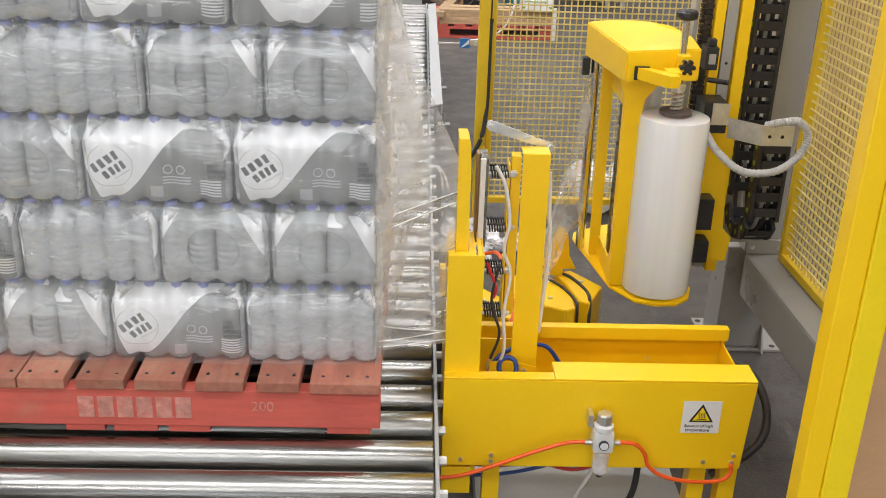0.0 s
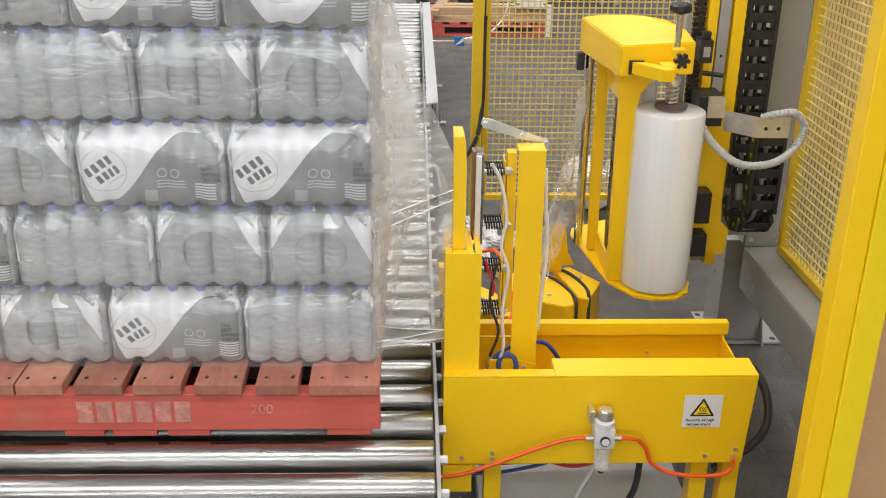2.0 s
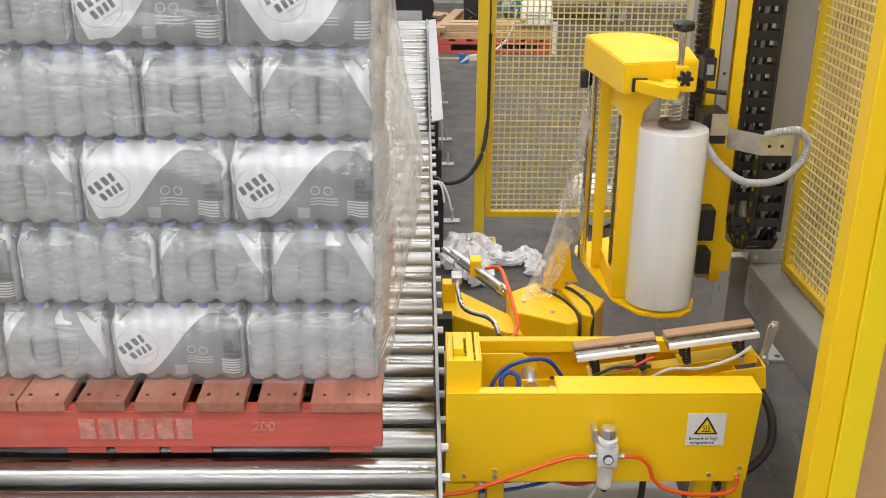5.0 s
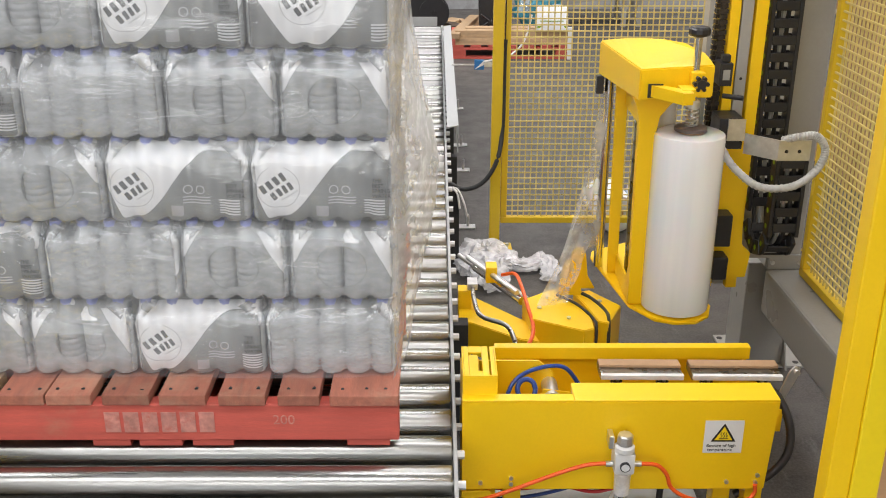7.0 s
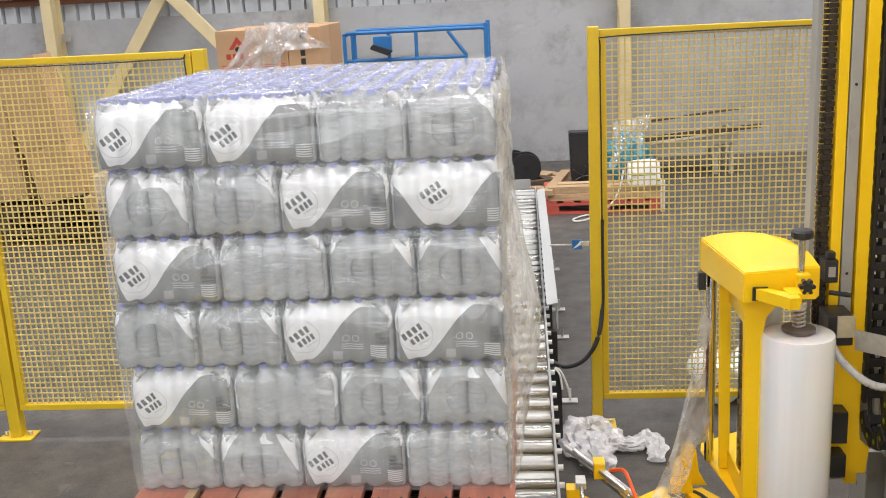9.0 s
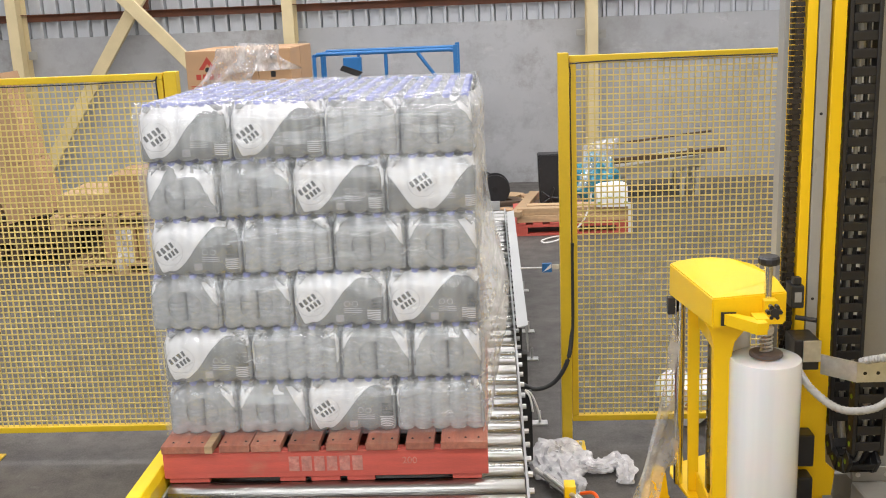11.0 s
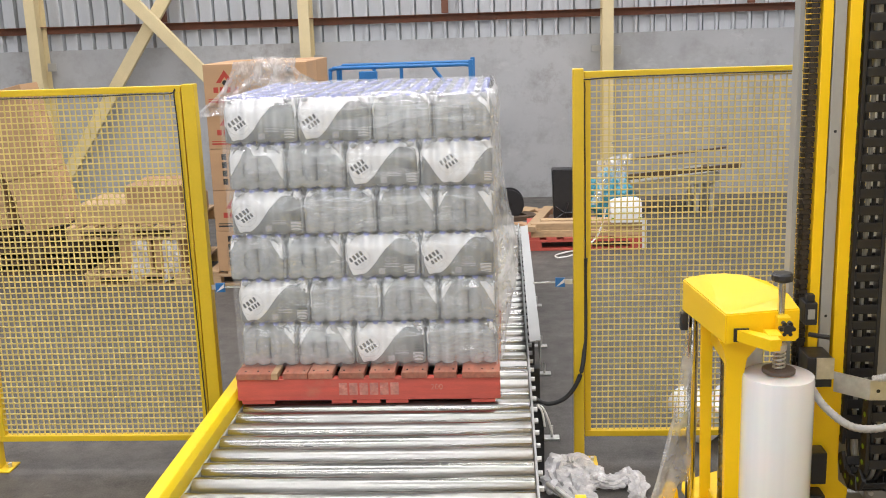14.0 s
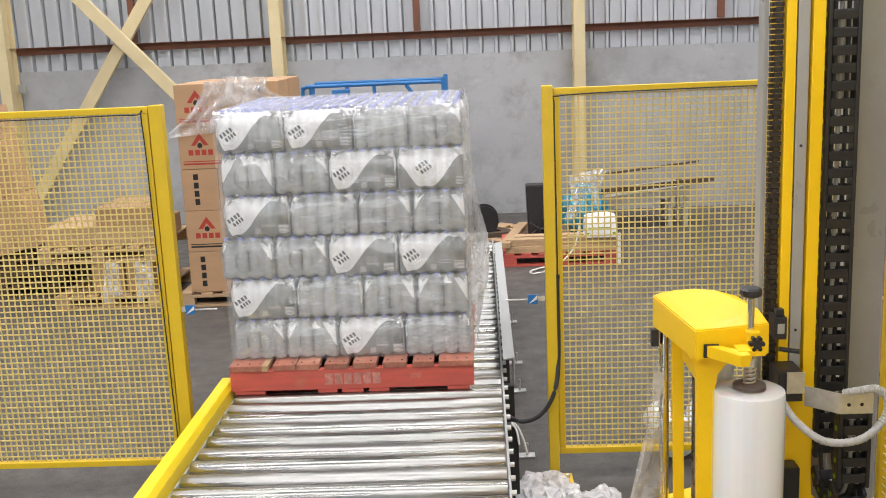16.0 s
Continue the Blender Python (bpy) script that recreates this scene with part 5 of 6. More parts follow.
# ---- loose film ----
def film_sheet(name, a, b, c, d, label, material=WEB, nu=14, nv=18, wave=0.012, pinch=0.0, parent=None):
    """Thin sheet between the edge a-b and the edge d-c, rippled."""
    a, b, c, d = map(Vector, (a, b, c, d))
    bm = bmesh.new()
    n = (b - a).cross(d - a).normalized()
    g = []
    for i in range(nu + 1):
        row = []
        for j in range(nv + 1):
            u, v = i / nu, j / nv
            p = a.lerp(b, u).lerp(d.lerp(c, u), v)
            mid = a.lerp(b, 0.5).lerp(d.lerp(c, 0.5), v)
            p = p.lerp(mid, pinch * math.sin(math.pi * v) ** 2)
            p += n * wave * noise.noise(Vector((u * 5 + a.x * 9, v * 3, a.z)))
            row.append(bm.verts.new(p))
        g.append(row)
    for i in range(nu):
        for j in range(nv):
            bm.faces.new((g[i][j], g[i + 1][j], g[i + 1][j + 1], g[i][j + 1]))
    if parent is not None:
        return part(name, bm, material, parent, smooth=True)
    return tagged(part(name, bm, material, None, smooth=True), label, "plastic film")


film_sheet("hanging_film", (0.588, 3.34, 1.12), (0.592, 3.335, 0.6), (0.475, 3.13, 0.46), (0.365, 3.1, 0.456), "clear stretch film hanging from the guide bar to the clamp", HANG, wave=0.03, pinch=0.3)
# web from the load's corner to the sealing jaws; it swings onto the load and travels with it
TAIL = thing("film_tail", "clear taut film tail stretched from the load to the jaws", "plastic film", (-0.083, 2.17, 0))
film_sheet("film", (0.0, 0.0, 0.71), (0.0, 0.02, 1.62), (0.222, 0.15, 1.09), (0.222, 0.15, 0.66), "", nu=16, nv=16, wave=0.01, parent=TAIL)
# white tubes paint the glint along the film's taut folds
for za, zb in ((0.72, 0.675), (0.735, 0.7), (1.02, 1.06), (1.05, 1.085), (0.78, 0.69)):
    part("crease_glint", tube([(0.002, 0.0, za), (0.08, 0.052, za + 0.4 * (zb - za)), (0.22, 0.148, zb)], 0.0016, 5, 5), WHITE_PRINT, TAIL, "white glint line along a taut fold")


def film_heap(paths, seed):
    """Waste film: gathered, creased ropes of it lying on the floor."""
    hp = thing("crumpled_film", "crumpled white strand of waste clear film on the floor", "plastic film")
    for n, (pts, r) in enumerate(paths):
        line = smooth_line([Vector(q) for q in pts], 10)
        bm = bmesh.new()
        rings = []
        for i, q in enumerate(line):
            d = (line[min(i + 1, len(line) - 1)] - line[max(i - 1, 0)]).normalized()
            side = d.cross(Vector((0, 0, 1))).normalized()
            ring = []
            for k in range(28):
                a = k * math.tau / 28
                rr = r * (0.45 + 0.55 * math.sin(math.pi * (i + 0.5) / len(line)) ** 0.5)
                rr *= 1 + 0.75 * noise.noise(Vector((k * 0.9 if k < 14 else (28 - k) * 0.9, i * 0.22, seed + n))) + 0.35 * noise.noise(Vector((k * 1.7, i * 0.5, seed + n)))
                v = q + side * rr * 1.35 * math.cos(a) + Vector((0, 0, 1)) * rr * 0.75 * math.sin(a)
                v.z = max(0.003 + 0.0003 * k, v.z)
                ring.append(bm.verts.new(v))
            rings.append(ring)
        for a, b in zip(rings, rings[1:]):
            for k in range(28):
                bm.faces.new((a[k], a[(k + 1) % 28], b[(k + 1) % 28], b[k]))
        part("film", bm, CRUMPLE, hp, smooth=True)
    return hp


film_heap([([(0.2, 4.36, 0.04), (0.18, 4.48, 0.05), (0.21, 4.58, 0.06), (0.28, 4.6, 0.05), (0.34, 4.52, 0.05), (0.4, 4.46, 0.035)], 0.055), ([(0.33, 4.5, 0.04), (0.28, 4.4, 0.06), (0.27, 4.3, 0.06), (0.31, 4.2, 0.04)], 0.06), ([(0.36, 4.5, 0.035), (0.44, 4.46, 0.03), (0.52, 4.52, 0.035), (0.56, 4.46, 0.03), (0.545, 4.32, 0.02)], 0.036)], 4)


# ---- the far side of the hall ----
def plain_pallet(name, x0, y0, w, d, z, material, label, group=""):
    p = thing(name, label, "pallet", (x0, y0, z), group=group)
    for k in range(7):
        x = k * (w - 0.1) / 6
        part("deck_board", box(x, x + 0.1, 0, d, 0.105, 0.125, 0.003), material, p)
    for y in (0, d / 2 - 0.045, d - 0.09):
        part("bearer", box(0, w, y, y + 0.09, 0.082, 0.1045, 0.003), material, p)
        for x in (0.0, w / 2 - 0.06, w - 0.12):
            part("block", box(x, x + 0.12, y + 0.004, y + 0.086, 0.0205, 0.0815, 0.003), material, p)
        part("base_board", box(0, w, y, y + 0.09, 0, 0.02, 0.003), material, p)
    return p


def carton(x0, x1, y0, y1, z0, z1, label="brown printed cardboard carton sealed with tape", marks=True, material=None):
    c = thing("carton", label, "cardboard box", group="stacked cartons")
    part("box", box(x0, x1, y0, y1, z0, z1, 0.006), material or CARTON, c, smooth=False)
    part("tape", box(x0 + 0.002, x1 - 0.002, (y0 + y1) / 2 - 0.025, (y0 + y1) / 2 + 0.025, z1 + 0.0004, z1 + 0.0014, 0), CARTON_DARK, c, "brown packing tape")
    if marks:
        w = x1 - x0
        h = z1 - z0
        if w > 0.5:
            part("printed_bar", box(x0 + 0.03, x1 - 0.03, y0 - 0.001, y0 - 0.0002, z0 + 0.035, z0 + 0.05, 0), RED_INK if marks == "red" else INK, c, "printed line")
            part("printed_bar", box(x0 + 0.03, x1 - 0.03, y0 - 0.001, y0 - 0.0002, z0 + 0.06, z0 + 0.068, 0), RED_INK if marks == "red" else INK, c, "printed line")
            m = x0 + 0.3 * w
            part("printed_mark", slab([(m - 0.075, z0 + 0.56 * h), (m, z0 + 0.86 * h), (m + 0.075, z0 + 0.56 * h), (m + 0.035, z0 + 0.56 * h), (m, z0 + 0.7 * h), (m - 0.035, z0 + 0.56 * h)], "y", y0 - 0.001, y0 - 0.0002), RED_INK, c, "red printed logo shape")
            part("printed_dot", cyl((m, y0 - 0.0012, z0 + 0.56 * h), (m, y0 - 0.0004, z0 + 0.56 * h), 0.022, seg=14), INK, c)
            for k in range(4):
                part("printed_bar", box(m - 0.1 + k * 0.055, m - 0.06 + k * 0.055, y0 - 0.001, y0 - 0.0002, z0 + 0.33 * h, z0 + 0.46 * h, 0), RED_INK, c, "red printed mark")
        else:
            for k in range(4):
                part("printed_bar", box(x0 + 0.1, x0 + 0.14, y0 - 0.001, y0 - 0.0002, z0 + 0.05 + k * 0.07, z0 + 0.1 + k * 0.07, 0), INK, c, "dark handling symbol")
    return c


plain_pallet("timber_pallet", -2.62, 8.38, 1.2, 1.1, 0.0, TIMBER, "bare timber pallet under the stacked cartons")
rng = random.Random(5)
for k in range(5):
    z0, z1 = 0.127 + k * 0.3525, 0.127 + k * 0.3525 + 0.3495
    cut = -2.52 + (0.31 if k in (0, 2) else 0.6)
    j = 0.012 * (rng.random() - 0.5)
    kindm = "red" if k >= 3 else True
    carton(-2.52 + j, cut - 0.004 + j, 8.4, 8.85, z0, z1, marks=kindm)
    carton(cut + j, -1.65 + j, 8.4, 8.85, z0, z1, marks=kindm)
    carton(-2.52 + j, cut - 0.004 + j, 8.856, 9.4, z0, z1, marks=False)
    carton(cut + j, -1.65 + j, 8.856, 9.4, z0, z1, marks=False)
film_sheet("draped_film", (-2.25, 8.38, 1.9), (-1.72, 8.38, 1.92), (-2.02, 8.36, 1.5), (-2.62, 8.36, 1.45), "torn clear film draped over the top cartons", DRAPE, 20, 20, 0.05, 0.25)
film_sheet("draped_film", (-2.1, 8.39, 1.94), (-1.75, 8.39, 1.93), (-1.55, 8.36, 1.72), (-2.2, 8.36, 1.7), "torn clear film draped over the top cartons", DRAPE, 16, 12, 0.04, 0.3)


def scissor_lift():
    s = thing("scissor_lift", "blue tubular guard rails of a parked scissor lift", "scissor lift", (0.045, 11.3, 0))
    r = 0.021
    part("top_rail", tube([(-1.99, 0, 1.3), (-1.99, 0, 1.66), (-1.96, 0, 1.7), (-0.9, 0, 1.7), (-0.5, 0, 1.7), (-0.44, 0, 1.69)], r, 8, 1, False), BLUE, s)
    part("top_rail", tube([(-1.99, 0.7, 1.3), (-1.99, 0.7, 1.66), (-1.96, 0.7, 1.7), (-0.5, 0.7, 1.7), (-0.44, 0.7, 1.69)], r, 8, 1, False), BLUE, s)
    part("end_rail", tube([(-1.99, 0, 1.68), (-1.99, 0.7, 1.68)], r, 8, 1, False), BLUE, s)
    part("end_post", box(-0.46, -0.41, -0.025, 0.025, 0.95, 1.75, 0.004), BLUE, s)
    part("end_post", box(-0.46, -0.41, 0.675, 0.725, 0.95, 1.75, 0.004), BLUE, s)
    part("slant_rail", tube([(-0.85, 0, 1.68), (-0.66, 0, 1.42), (-0.66, 0, 0.98)], r, 8, 1, False), BLUE, s)
    part("mid_rail", tube([(-1.99, 0, 1.4), (-0.66, 0, 1.4)], r, 8, 1, False), BLUE, s)
    for x in (-1.9, -1.5, -1.2):
        part("post", tube([(x, 0, 0.96), (x, 0, 1.68)], r, 8, 1, False), BLUE, s)
    part("control_box", box(-1.66, -1.46, -0.1, -0.03, 1.5, 1.66, 0.01), BLUE, s, "blue control box")
    part("control_grip", slab([(-1.7, 1.53), (-1.5, 1.45), (-1.44, 1.5), (-1.66, 1.58)], "y", -0.14, -0.11, 0.005), BLACK, s, "black control grip")
    part("platform", box(-2.02, -0.4, -0.03, 0.75, 0.88, 0.95, 0.006), GREY_PAINT, s)
    for k in range(3):
        a = box(-1.9, -0.55, 0.05, 0.09, -0.03, 0.03, 0.004)
        part("scissor_arm", a, BLUE, s).matrix_basis = pose(0, 0, 0.45 + 0.17 * k)
    part("chassis", box(-2.0, -0.42, 0, 0.72, 0.14, 0.4, 0.01), BLUE, s)
    for x in (-1.75, -0.65):
        for y in (-0.02, 0.64):
            part("wheel", cyl((x, y, 0.16), (x, y + 0.1, 0.16), 0.159, seg=24), DARK, s)
    return s


scissor_lift()

plain_pallet("red_pallet", 0.18, 9.5, 1.08, 1.0, 0.0, RED_TIMBER, "red painted timber pallet holding offcuts and a bag")
for k, (x0, x1, y, zz) in enumerate(((0.2, 1.26, 9.52, 0.0), (0.22, 1.2, 9.66, 0.0), (0.25, 1.1, 9.85, 0.0), (0.2, 1.26, 9.54, 0.066), (0.3, 1.15, 9.7, 0.066))):
    tagged(part("timber_plank", box(x0, x1, y, y + 0.11, 0.1262 + zz, 0.1912 + zz, 0.004), TIMBER), "rough sawn timber plank lying on the red pallet", "plank", "timber offcuts")
tagged(part("timber_plank", box(-0.05, 0.05, -0.55, 0.55, 0, 0.05, 0.004), TIMBER), "short timber plank lying across the offcuts", "plank", "timber offcuts").matrix_basis = pose(0.3, 10.0, 0.194, 0, 0, -12)
tagged(part("timber_plank", box(1.245, 1.285, 9.47, 9.498, 0.001, 0.3, 0.003), WHITE_PRINT), "pale upright batten against the pallet", "plank")


def product_bag():
    b = thing("product_bag", "white printed plastic sack lying on the timber", "sack", (1.1, 9.6, 0.2585))
    bm = bmesh.new()
    vs = bmesh.ops.create_cube(bm, size=1.0)["verts"]
    bmesh.ops.subdivide_edges(bm, edges=bm.edges[:], cuts=6, use_grid_fill=True)
    for v in bm.verts:
        k = 1 - 0.1 * (2 * abs(v.co.x)) ** 4
        v.co = Vector((v.co.x * 0.29, v.co.y * 0.2 * k * (1.1 - 0.7 * (v.co.z + 0.5) ** 2), (v.co.z + 0.5) * 0.22 * k + 0.012 * noise.noise(v.co * 5)))
        v.co.z = max(0.002, v.co.z)
    part("sack", bm, WHITE_PRINT, b, smooth=True)
    part("printed_band", box(-0.14, 0.14, -0.103, -0.0995, 0.03, 0.05, 0), LIME, b, "green printed band")
    part("printed_band", box(-0.12, 0.1, -0.103, -0.0995, 0.09, 0.098, 0), LIME, b, "green printed line")
    return b


product_bag()


def cable_spool(x, y):
    s = thing("cable_spool", "black plastic cable spool standing on its rim", "spool", (x, y, 0))
    for dy in (-0.09, 0.07):
        part("flange", cyl((0, dy, 0.165), (0, dy + 0.02, 0.165), 0.164, seg=28), BLACK, s)
    part("hub", cyl((0, -0.07, 0.165), (0, 0.07, 0.165), 0.09, seg=20), BLACK, s)
    part("bore", cyl((0, -0.092, 0.165), (0, -0.091, 0.165), 0.03, seg=16), INK, s)
    return s


cable_spool(0.0, 11.2)
cable_spool(-0.14, 11.35)


def office_chair_base():
    b = thing("bin", "black plastic bin with ribbed stand", "bin", (0.55, 10.2, 0.127))
    part("body", slab([(-0.1, 0.02), (0.1, 0.02), (0.12, 0.56), (-0.12, 0.56)], "y", -0.1, 0.1, 0.01), BLACK, b)
    for k in range(5):
        a = k * 1.256
        part("foot", tube([(0, -0.14, 0.13), (0.11 * math.cos(a), -0.14, 0.13 + 0.11 * math.sin(a))], 0.012, 6, 1, False), BLACK, b)
    return b


office_chair_base()
rng = random.Random(8)
for k in range(9):
    w, d, h = rng.uniform(0.1, 0.3), rng.uniform(0.1, 0.25), rng.uniform(0.015, 0.06)
    mt = rng.choice((CARTON, TIMBER, CARTON_DARK, WOOD_DARK))
    tagged(part("scrap", box(-w / 2, w / 2, -d / 2, d / 2, 0, h, 0.003), mt), "scrap of cardboard or timber among the rubbish", "scrap", "rubbish by the wall").matrix_basis = pose(0.12 + 0.32 * rng.random(), 10.75 + 0.1 * k, 0.003, rng.uniform(-3, 3), rng.uniform(-4, 4), rng.uniform(0, 180))


def old_bench():
    b = thing("old_conveyor", "dusty grey disused conveyor section behind the fence", "conveyor", (0, 11.2, 0))
    part("bed", slab([(1.36, 0.24), (2.3, 0.36), (2.3, 0.47), (1.36, 0.36)], "y", 0, 0.6, 0.006), GREY_PAINT, b)
    part("side_bar", slab([(1.3, 0.4), (2.53, 0.51), (2.53, 0.555), (1.3, 0.46)], "y", -0.05, -0.01, 0.003), WOOD_DARK, b, "dark rusty side bar")
    part("top_bar", slab([(1.25, 0.52), (2.48, 0.65), (2.48, 0.67), (1.25, 0.545)], "y", 0.5, 0.54, 0.003), WOOD_DARK, b)
    part("top_bar", slab([(1.2, 0.72), (2.45, 0.87), (2.45, 0.885), (1.2, 0.74)], "y", 0.62, 0.66, 0.003), GREY_PAINT, b)
    part("motor", cyl((2.25, 0.05, 0.42), (2.25, 0.5, 0.42), 0.055, seg=18), WOOD_DARK, b, "dark drum motor")
    for x in (1.4, 2.05, 2.22):
        for y in (0.05, 0.5):
            part("leg", box(x, x + 0.05, y, y + 0.05, 0.001, 0.25 if x < 2 else 0.33, 0.003), GREY_PAINT, b)
    return b


old_bench()


def bundle():
    h = thing("tarpaulin_bundle", "blue green tarpaulin bundle heaped on the offcuts", "tarpaulin", (1.02, 10.1, 0.127))
    bm = bmesh.new()
    for v in bmesh.ops.create_icosphere(bm, subdivisions=4, radius=1.0)["verts"]:
        d = v.co.copy()
        q = 1 + 0.35 * noise.noise(d * 2.5) + 0.12 * noise.noise(d * 8)
        v.co = Vector((d.x * 0.22 * q, d.y * 0.18 * q, max(0.002, 0.27 + d.z * 0.27 * q)))
    part("cloth", bm, CYAN, h)
    return h


bundle()
film_sheet("hanging_film", (0.86, 10.05, 0.78), (1.25, 10.05, 0.86), (1.1, 9.95, 0.4), (0.8, 9.9, 0.36), "clear film hanging over the tarpaulin bundle", DRAPE, 14, 14, 0.05, 0.2)
hose("loose white cord lying beside the red pallet", WHITE_CABLE, [(0.9, 9.45, 0.42), (0.86, 9.42, 0.25), (0.78, 9.38, 0.12), (0.6, 9.3, 0.012), (0.45, 9.15, 0.012), (0.42, 9.25, 0.012), (0.56, 9.4, 0.012), (0.7, 9.4, 0.012)], 0.009, "cord", "cord")

# pallets and cardboard behind the other fence
plain_pallet("timber_pallet", -3.72, 8.42, 0.92, 1.0, 0.0, TIMBER, "bare timber pallet with wrapped boxes behind the fence", "pallets behind the fence")
plain_pallet("timber_pallet", -3.85, 8.45, 1.05, 1.0, 0.405, TIMBER, "bare timber pallet stacked on boxes behind the fence", "pallets behind the fence")
carton(-3.4, -3.12, 8.47, 8.97, 0.127, 0.403, "plain cardboard box under the upper pallet", False, CARTON_DARK)
carton(-3.1, -2.86, 8.47, 8.97, 0.127, 0.403, "plain cardboard box under the upper pallet", False, CARTON_DARK)
for x in (-3.2, -2.92):
    film_sheet("shiny_wrap", (x - 0.09, 8.455, 0.4), (x + 0.05, 8.455, 0.4), (x + 0.07, 8.41, 0.13), (x - 0.1, 8.42, 0.02), "crinkled shiny film over a box", CRUMPLE, 10, 12, 0.04)
carton(-3.8, -2.82, 8.52, 9.27, 0.532, 0.7, "long low cardboard box on the upper pallet", False, TIMBER)
carton(-3.35, -2.85, 8.57, 9.17, 0.703, 0.86, "flat cardboard box on the upper pallet", False, CARTON_DARK)
for x, y, z, w, h, ry in ((-4.04, 8.93, 0.479, 0.42, 0.5, -13), (-4.155, 8.92, 0.968, 0.43, 0.8, -13), (-4.6, 8.95, 0.44, 0.5, 0.95, -6)):
    c = thing("cardboard_box", "plain brown cardboard box leaning on the stacked pallets", "cardboard box", group="leaning boxes")
    c.matrix_basis = pose(x, y, z, 0, ry, 2)
    part("box", box(-w, 0, 0, 0.38, 0.0, h, 0.006), CARTON, c)
    part("tape", box(-w / 2 - 0.025, -w / 2 + 0.025, -0.0014, -0.0004, 0.002, 0.12, 0), CARTON_DARK, c, "brown packing tape")
for k in range(3):
    plain_pallet("old_pallet", -4.95 + 0.05 * k, 8.92, 1.05, 1.0, 0.128 * k, WOOD_DARK, "dark weathered pallet in a low stack", "dark stacked pallets")
    plain_pallet("old_pallet", -6.1 + 0.04 * k, 9.07, 1.05, 1.0, 0.128 * k, WOOD_DARK, "dark weathered pallet in a low stack", "dark stacked pallets")

# stacked brown boxes added beyond the side fence to darken what shows through the mesh
for k in range(4):
    for j in range(5):
        carton(2.45 + 0.03 * ((k + j) % 2), 3.15, 3.2 + 0.62 * j, 3.8 + 0.62 * j, 0.001 + 0.48 * k, 0.479 + 0.48 * k, "brown carton in a stack added beyond the fence as a dim backdrop", False, CARTON_DARK)

# fence wiring and sensors
hose("black cable sagging from the conveyor up the fence post", DARK, [(0.08, 4.72, 0.36), (0.16, 4.71, 0.33), (0.25, 4.7, 0.37), (0.315, 4.7, 0.48), (0.34, 4.735, 0.64), (0.342, 4.75, 0.98), (0.345, 4.752, 1.05)], 0.011, "cable", "cable")
hose("thin dark cable clipped up the fence frame", DARK, [(0.345, 4.752, 1.05), (0.345, 4.752, 1.4), (0.345, 4.752, 1.85), (0.37, 4.75, 1.895), (0.9, 4.75, 1.905), (1.6, 4.75, 1.905)], 0.003, "cable", "cable")
hose("thin dark cable clipped round the fence frame", DARK, [(-2.6, 4.695, 1.888), (-2.0, 4.695, 1.886), (-1.6, 4.695, 1.888), (-1.562, 4.69, 1.85), (-1.553, 4.69, 1.2), (-1.545, 4.69, 0.5), (-1.54, 4.69, 0.18)], 0.003, "cable", "cable")


hose("cut white cable ends hanging from the conveyor rail", WHITE_CABLE, [(0.1, 4.47, 0.42), (0.125, 4.45, 0.41), (0.15, 4.42, 0.36), (0.165, 4.4, 0.3)], 0.005, "cable", "cable")
hose("cut white cable ends hanging from the conveyor rail", WHITE_CABLE, [(0.1, 4.46, 0.42), (0.12, 4.43, 0.4), (0.13, 4.4, 0.34)], 0.005, "cable", "cable")


def reflector(x, y, z, s):
    r = thing("light_sensor", "small blue and white light barrier reflector on a bracket", "sensor", (x, y, z))
    part("plate", box(-0.023, 0.023, -0.006, 0.006, -0.023, 0.023, 0.002), BLUE, r)
    part("face", slab([(-0.021, -0.021), (0.021, 0.021), (0.021, -0.0)], "y", -0.008, -0.0065), WHITE_PRINT, r, "white half")
    part("arm", box(0.0 if s > 0 else -0.07, 0.06 if s > 0 else 0.0, 0.007, 0.011, -0.012, 0.012, 0.001), ZINC, r)
    part("stud", cyl((-0.023 * s, 0, 0.0), (-0.13 * s, 0, 0.0), 0.004, seg=6), ZINC, r)
    return r


reflector(0.225, 4.765, 0.93, 1)
reflector(-1.421, 4.7, 0.95, -1)


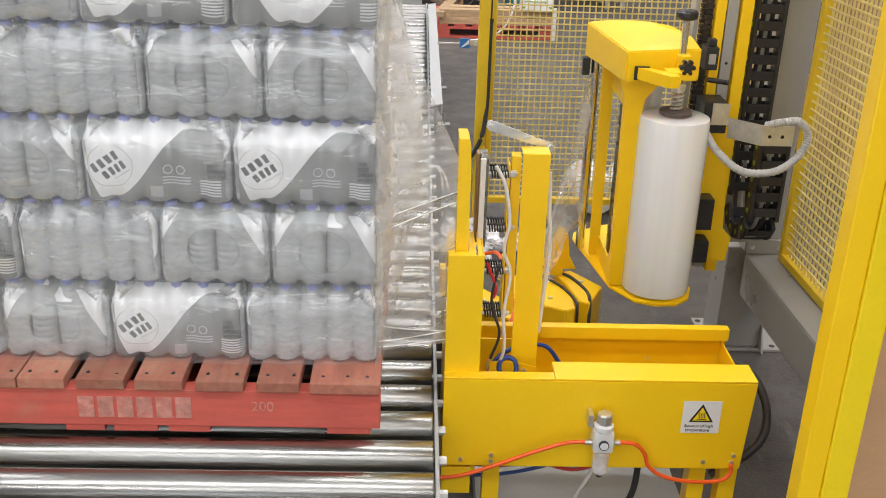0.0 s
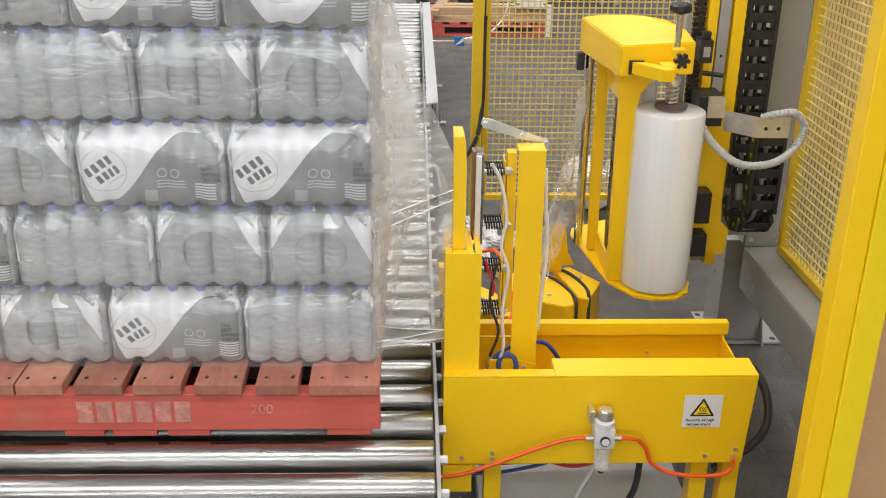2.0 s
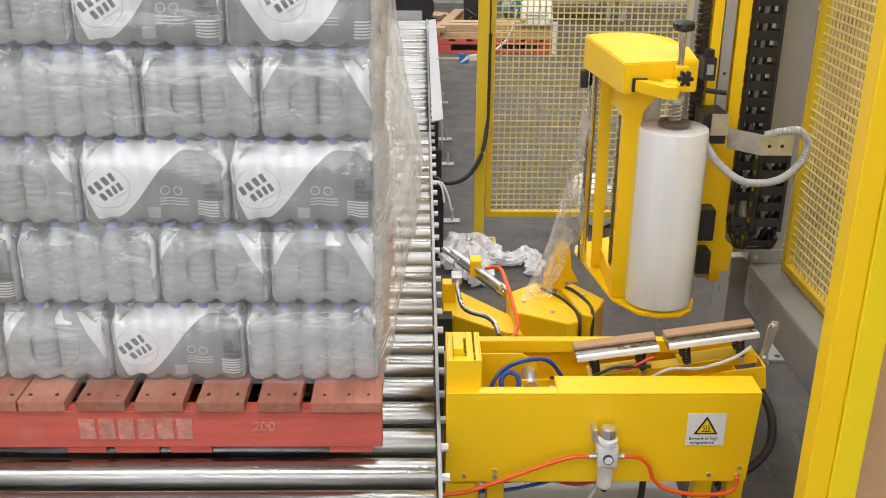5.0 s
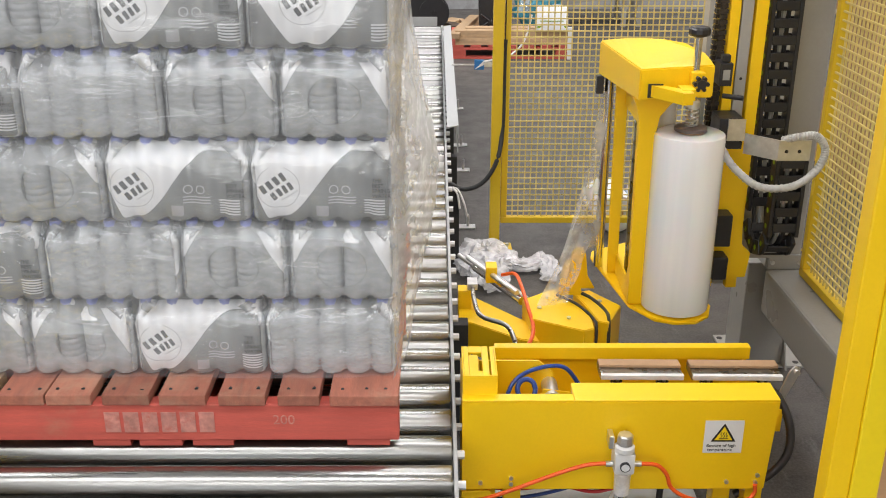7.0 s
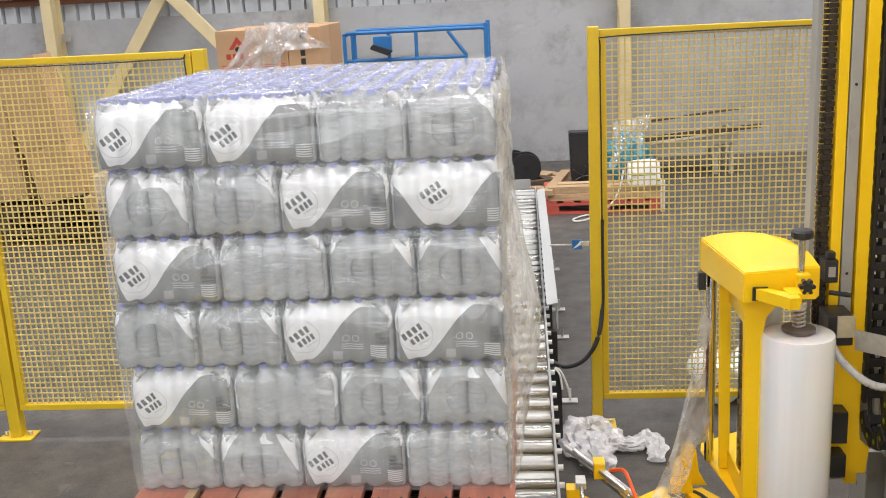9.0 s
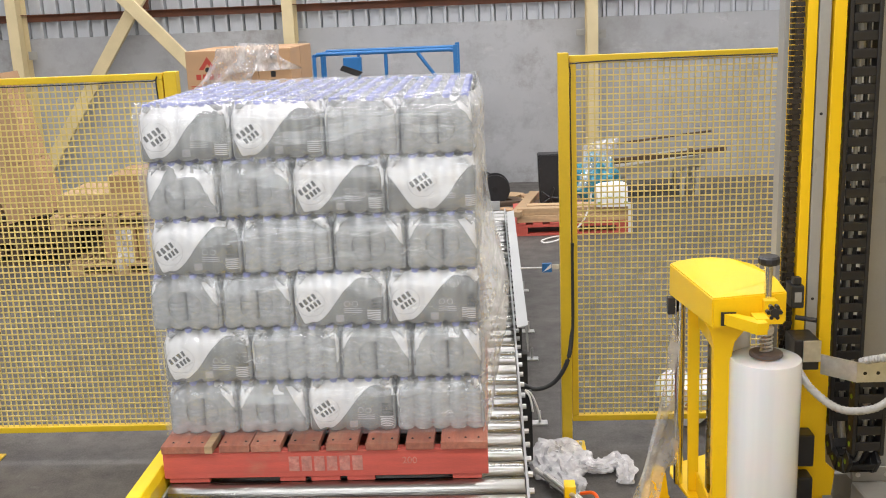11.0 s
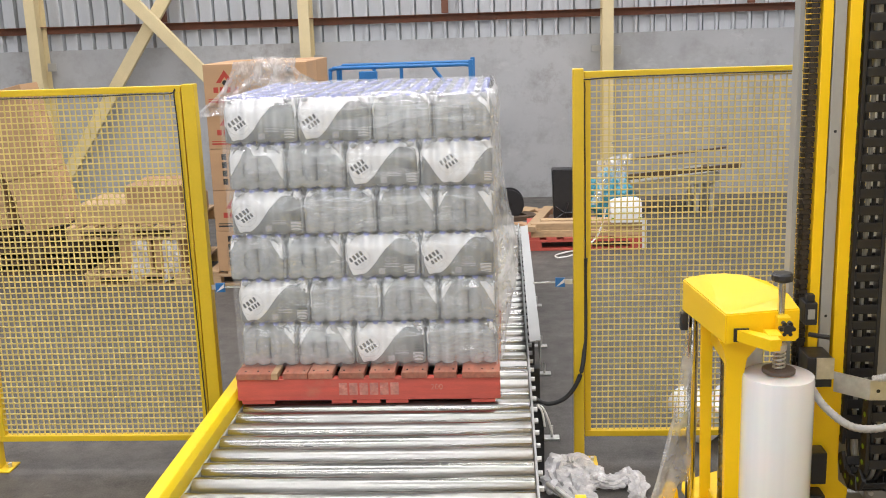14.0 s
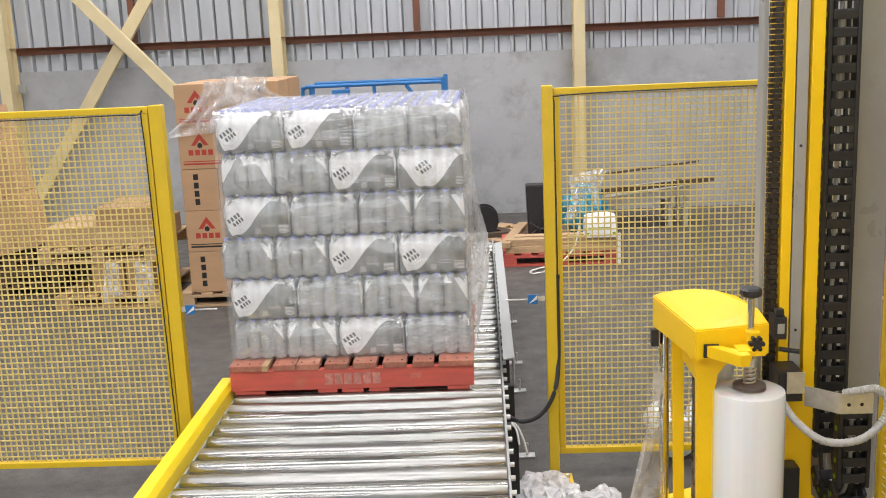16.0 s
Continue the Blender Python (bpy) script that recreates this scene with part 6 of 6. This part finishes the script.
def spare_roll(x, y, h=0.3):
    r = thing("film_roll", "spare white roll of stretch film lying on the floor", "film roll", (x, y, 0), group="spare film rolls")
    part("wound_film", lathe([(0.1, 0.001), (0.108, 0.006), (0.108, h - 0.01), (0.1, h), (0.036, h + 0.0005)], 32), ROLL_FILM, r, smooth=True)
    part("core", lathe([(0.02, h - 0.002), (0.035, h + 0.0008), (0.035, h + 0.003), (0.03, h + 0.0035)], 20), CARTON, r, "cardboard core end")
    return r


spare_roll(0.93, 4.98).matrix_basis = pose(0.93, 5.26, 0.109, 90, 0, 6)
spare_roll(1.16, 5.0).matrix_basis = pose(1.17, 5.3, 0.109, 90, 0, -5)


# ---- what moves ----
TRAVEL = [(0, 0.0), (6.6, 0.0), (6.8, 0.012), (7.0, 0.062), (7.5, 0.202), (8.0, 0.359), (8.5, 0.512), (9.0, 0.665), (9.5, 0.815), (10.5, 1.118), (11.5, 1.42), (12.0, 1.572), (12.5, 1.716), (13.0, 1.852), (14.0, 2.135), (14.5, 2.272), (15.0, 2.393), (15.5, 2.494), (16.0, 2.552)]


def motions():
    for ob in LOAD_PARTS:
        m = ob.matrix_basis.copy()
        walk(ob, [(t, Matrix.Translation((0, s, 0)) @ m) for t, s in TRAVEL])
    # the sealing arm folds down into its base while the housing sinks
    def swing(deg, drop=0.0):
        return pose(0.305, 2.42, 0.50 - drop, 0, deg, 0)
    walk(ARM, [(0, swing(0)), (3.8, swing(0)), (4.1, swing(8)), (4.6, swing(50, 0.01)), (5.1, swing(86, 0.036)), (5.4, swing(90.5, 0.04)), (16, swing(90.5, 0.04))])
    walk(HOUSING, [(0, pose(0, 0, 0)), (3.8, pose(0, 0, 0)), (4.3, pose(0, 0, -0.07)), (4.9, pose(0, 0, -0.23)), (5.3, pose(0, 0, -0.27)), (16, pose(0, 0, -0.27))])
    walk(BLADE, [(0, pose(0, 0, 0)), (3.8, pose(0, 0, 0)), (4.3, pose(0, 0, -0.08)), (4.9, pose(0, 0, -0.25)), (5.3, pose(0, 0, -0.29)), (16, pose(0, 0, -0.29))])
    # the cut film tail lays itself on the load's side and leaves with it
    tail = [(0, 0), (3.9, 0), (4.3, 8), (4.8, 40), (5.2, 55), (5.6, 56)]
    rows = [(t, pose(-0.083, 2.17, 0, 0, 0, a)) for t, a in tail]
    rows += [(t, pose(-0.083, 2.17 + s, 0, 0, 0, 56)) for t, s in TRAVEL if t > 6]
    walk(TAIL, rows)


motions()
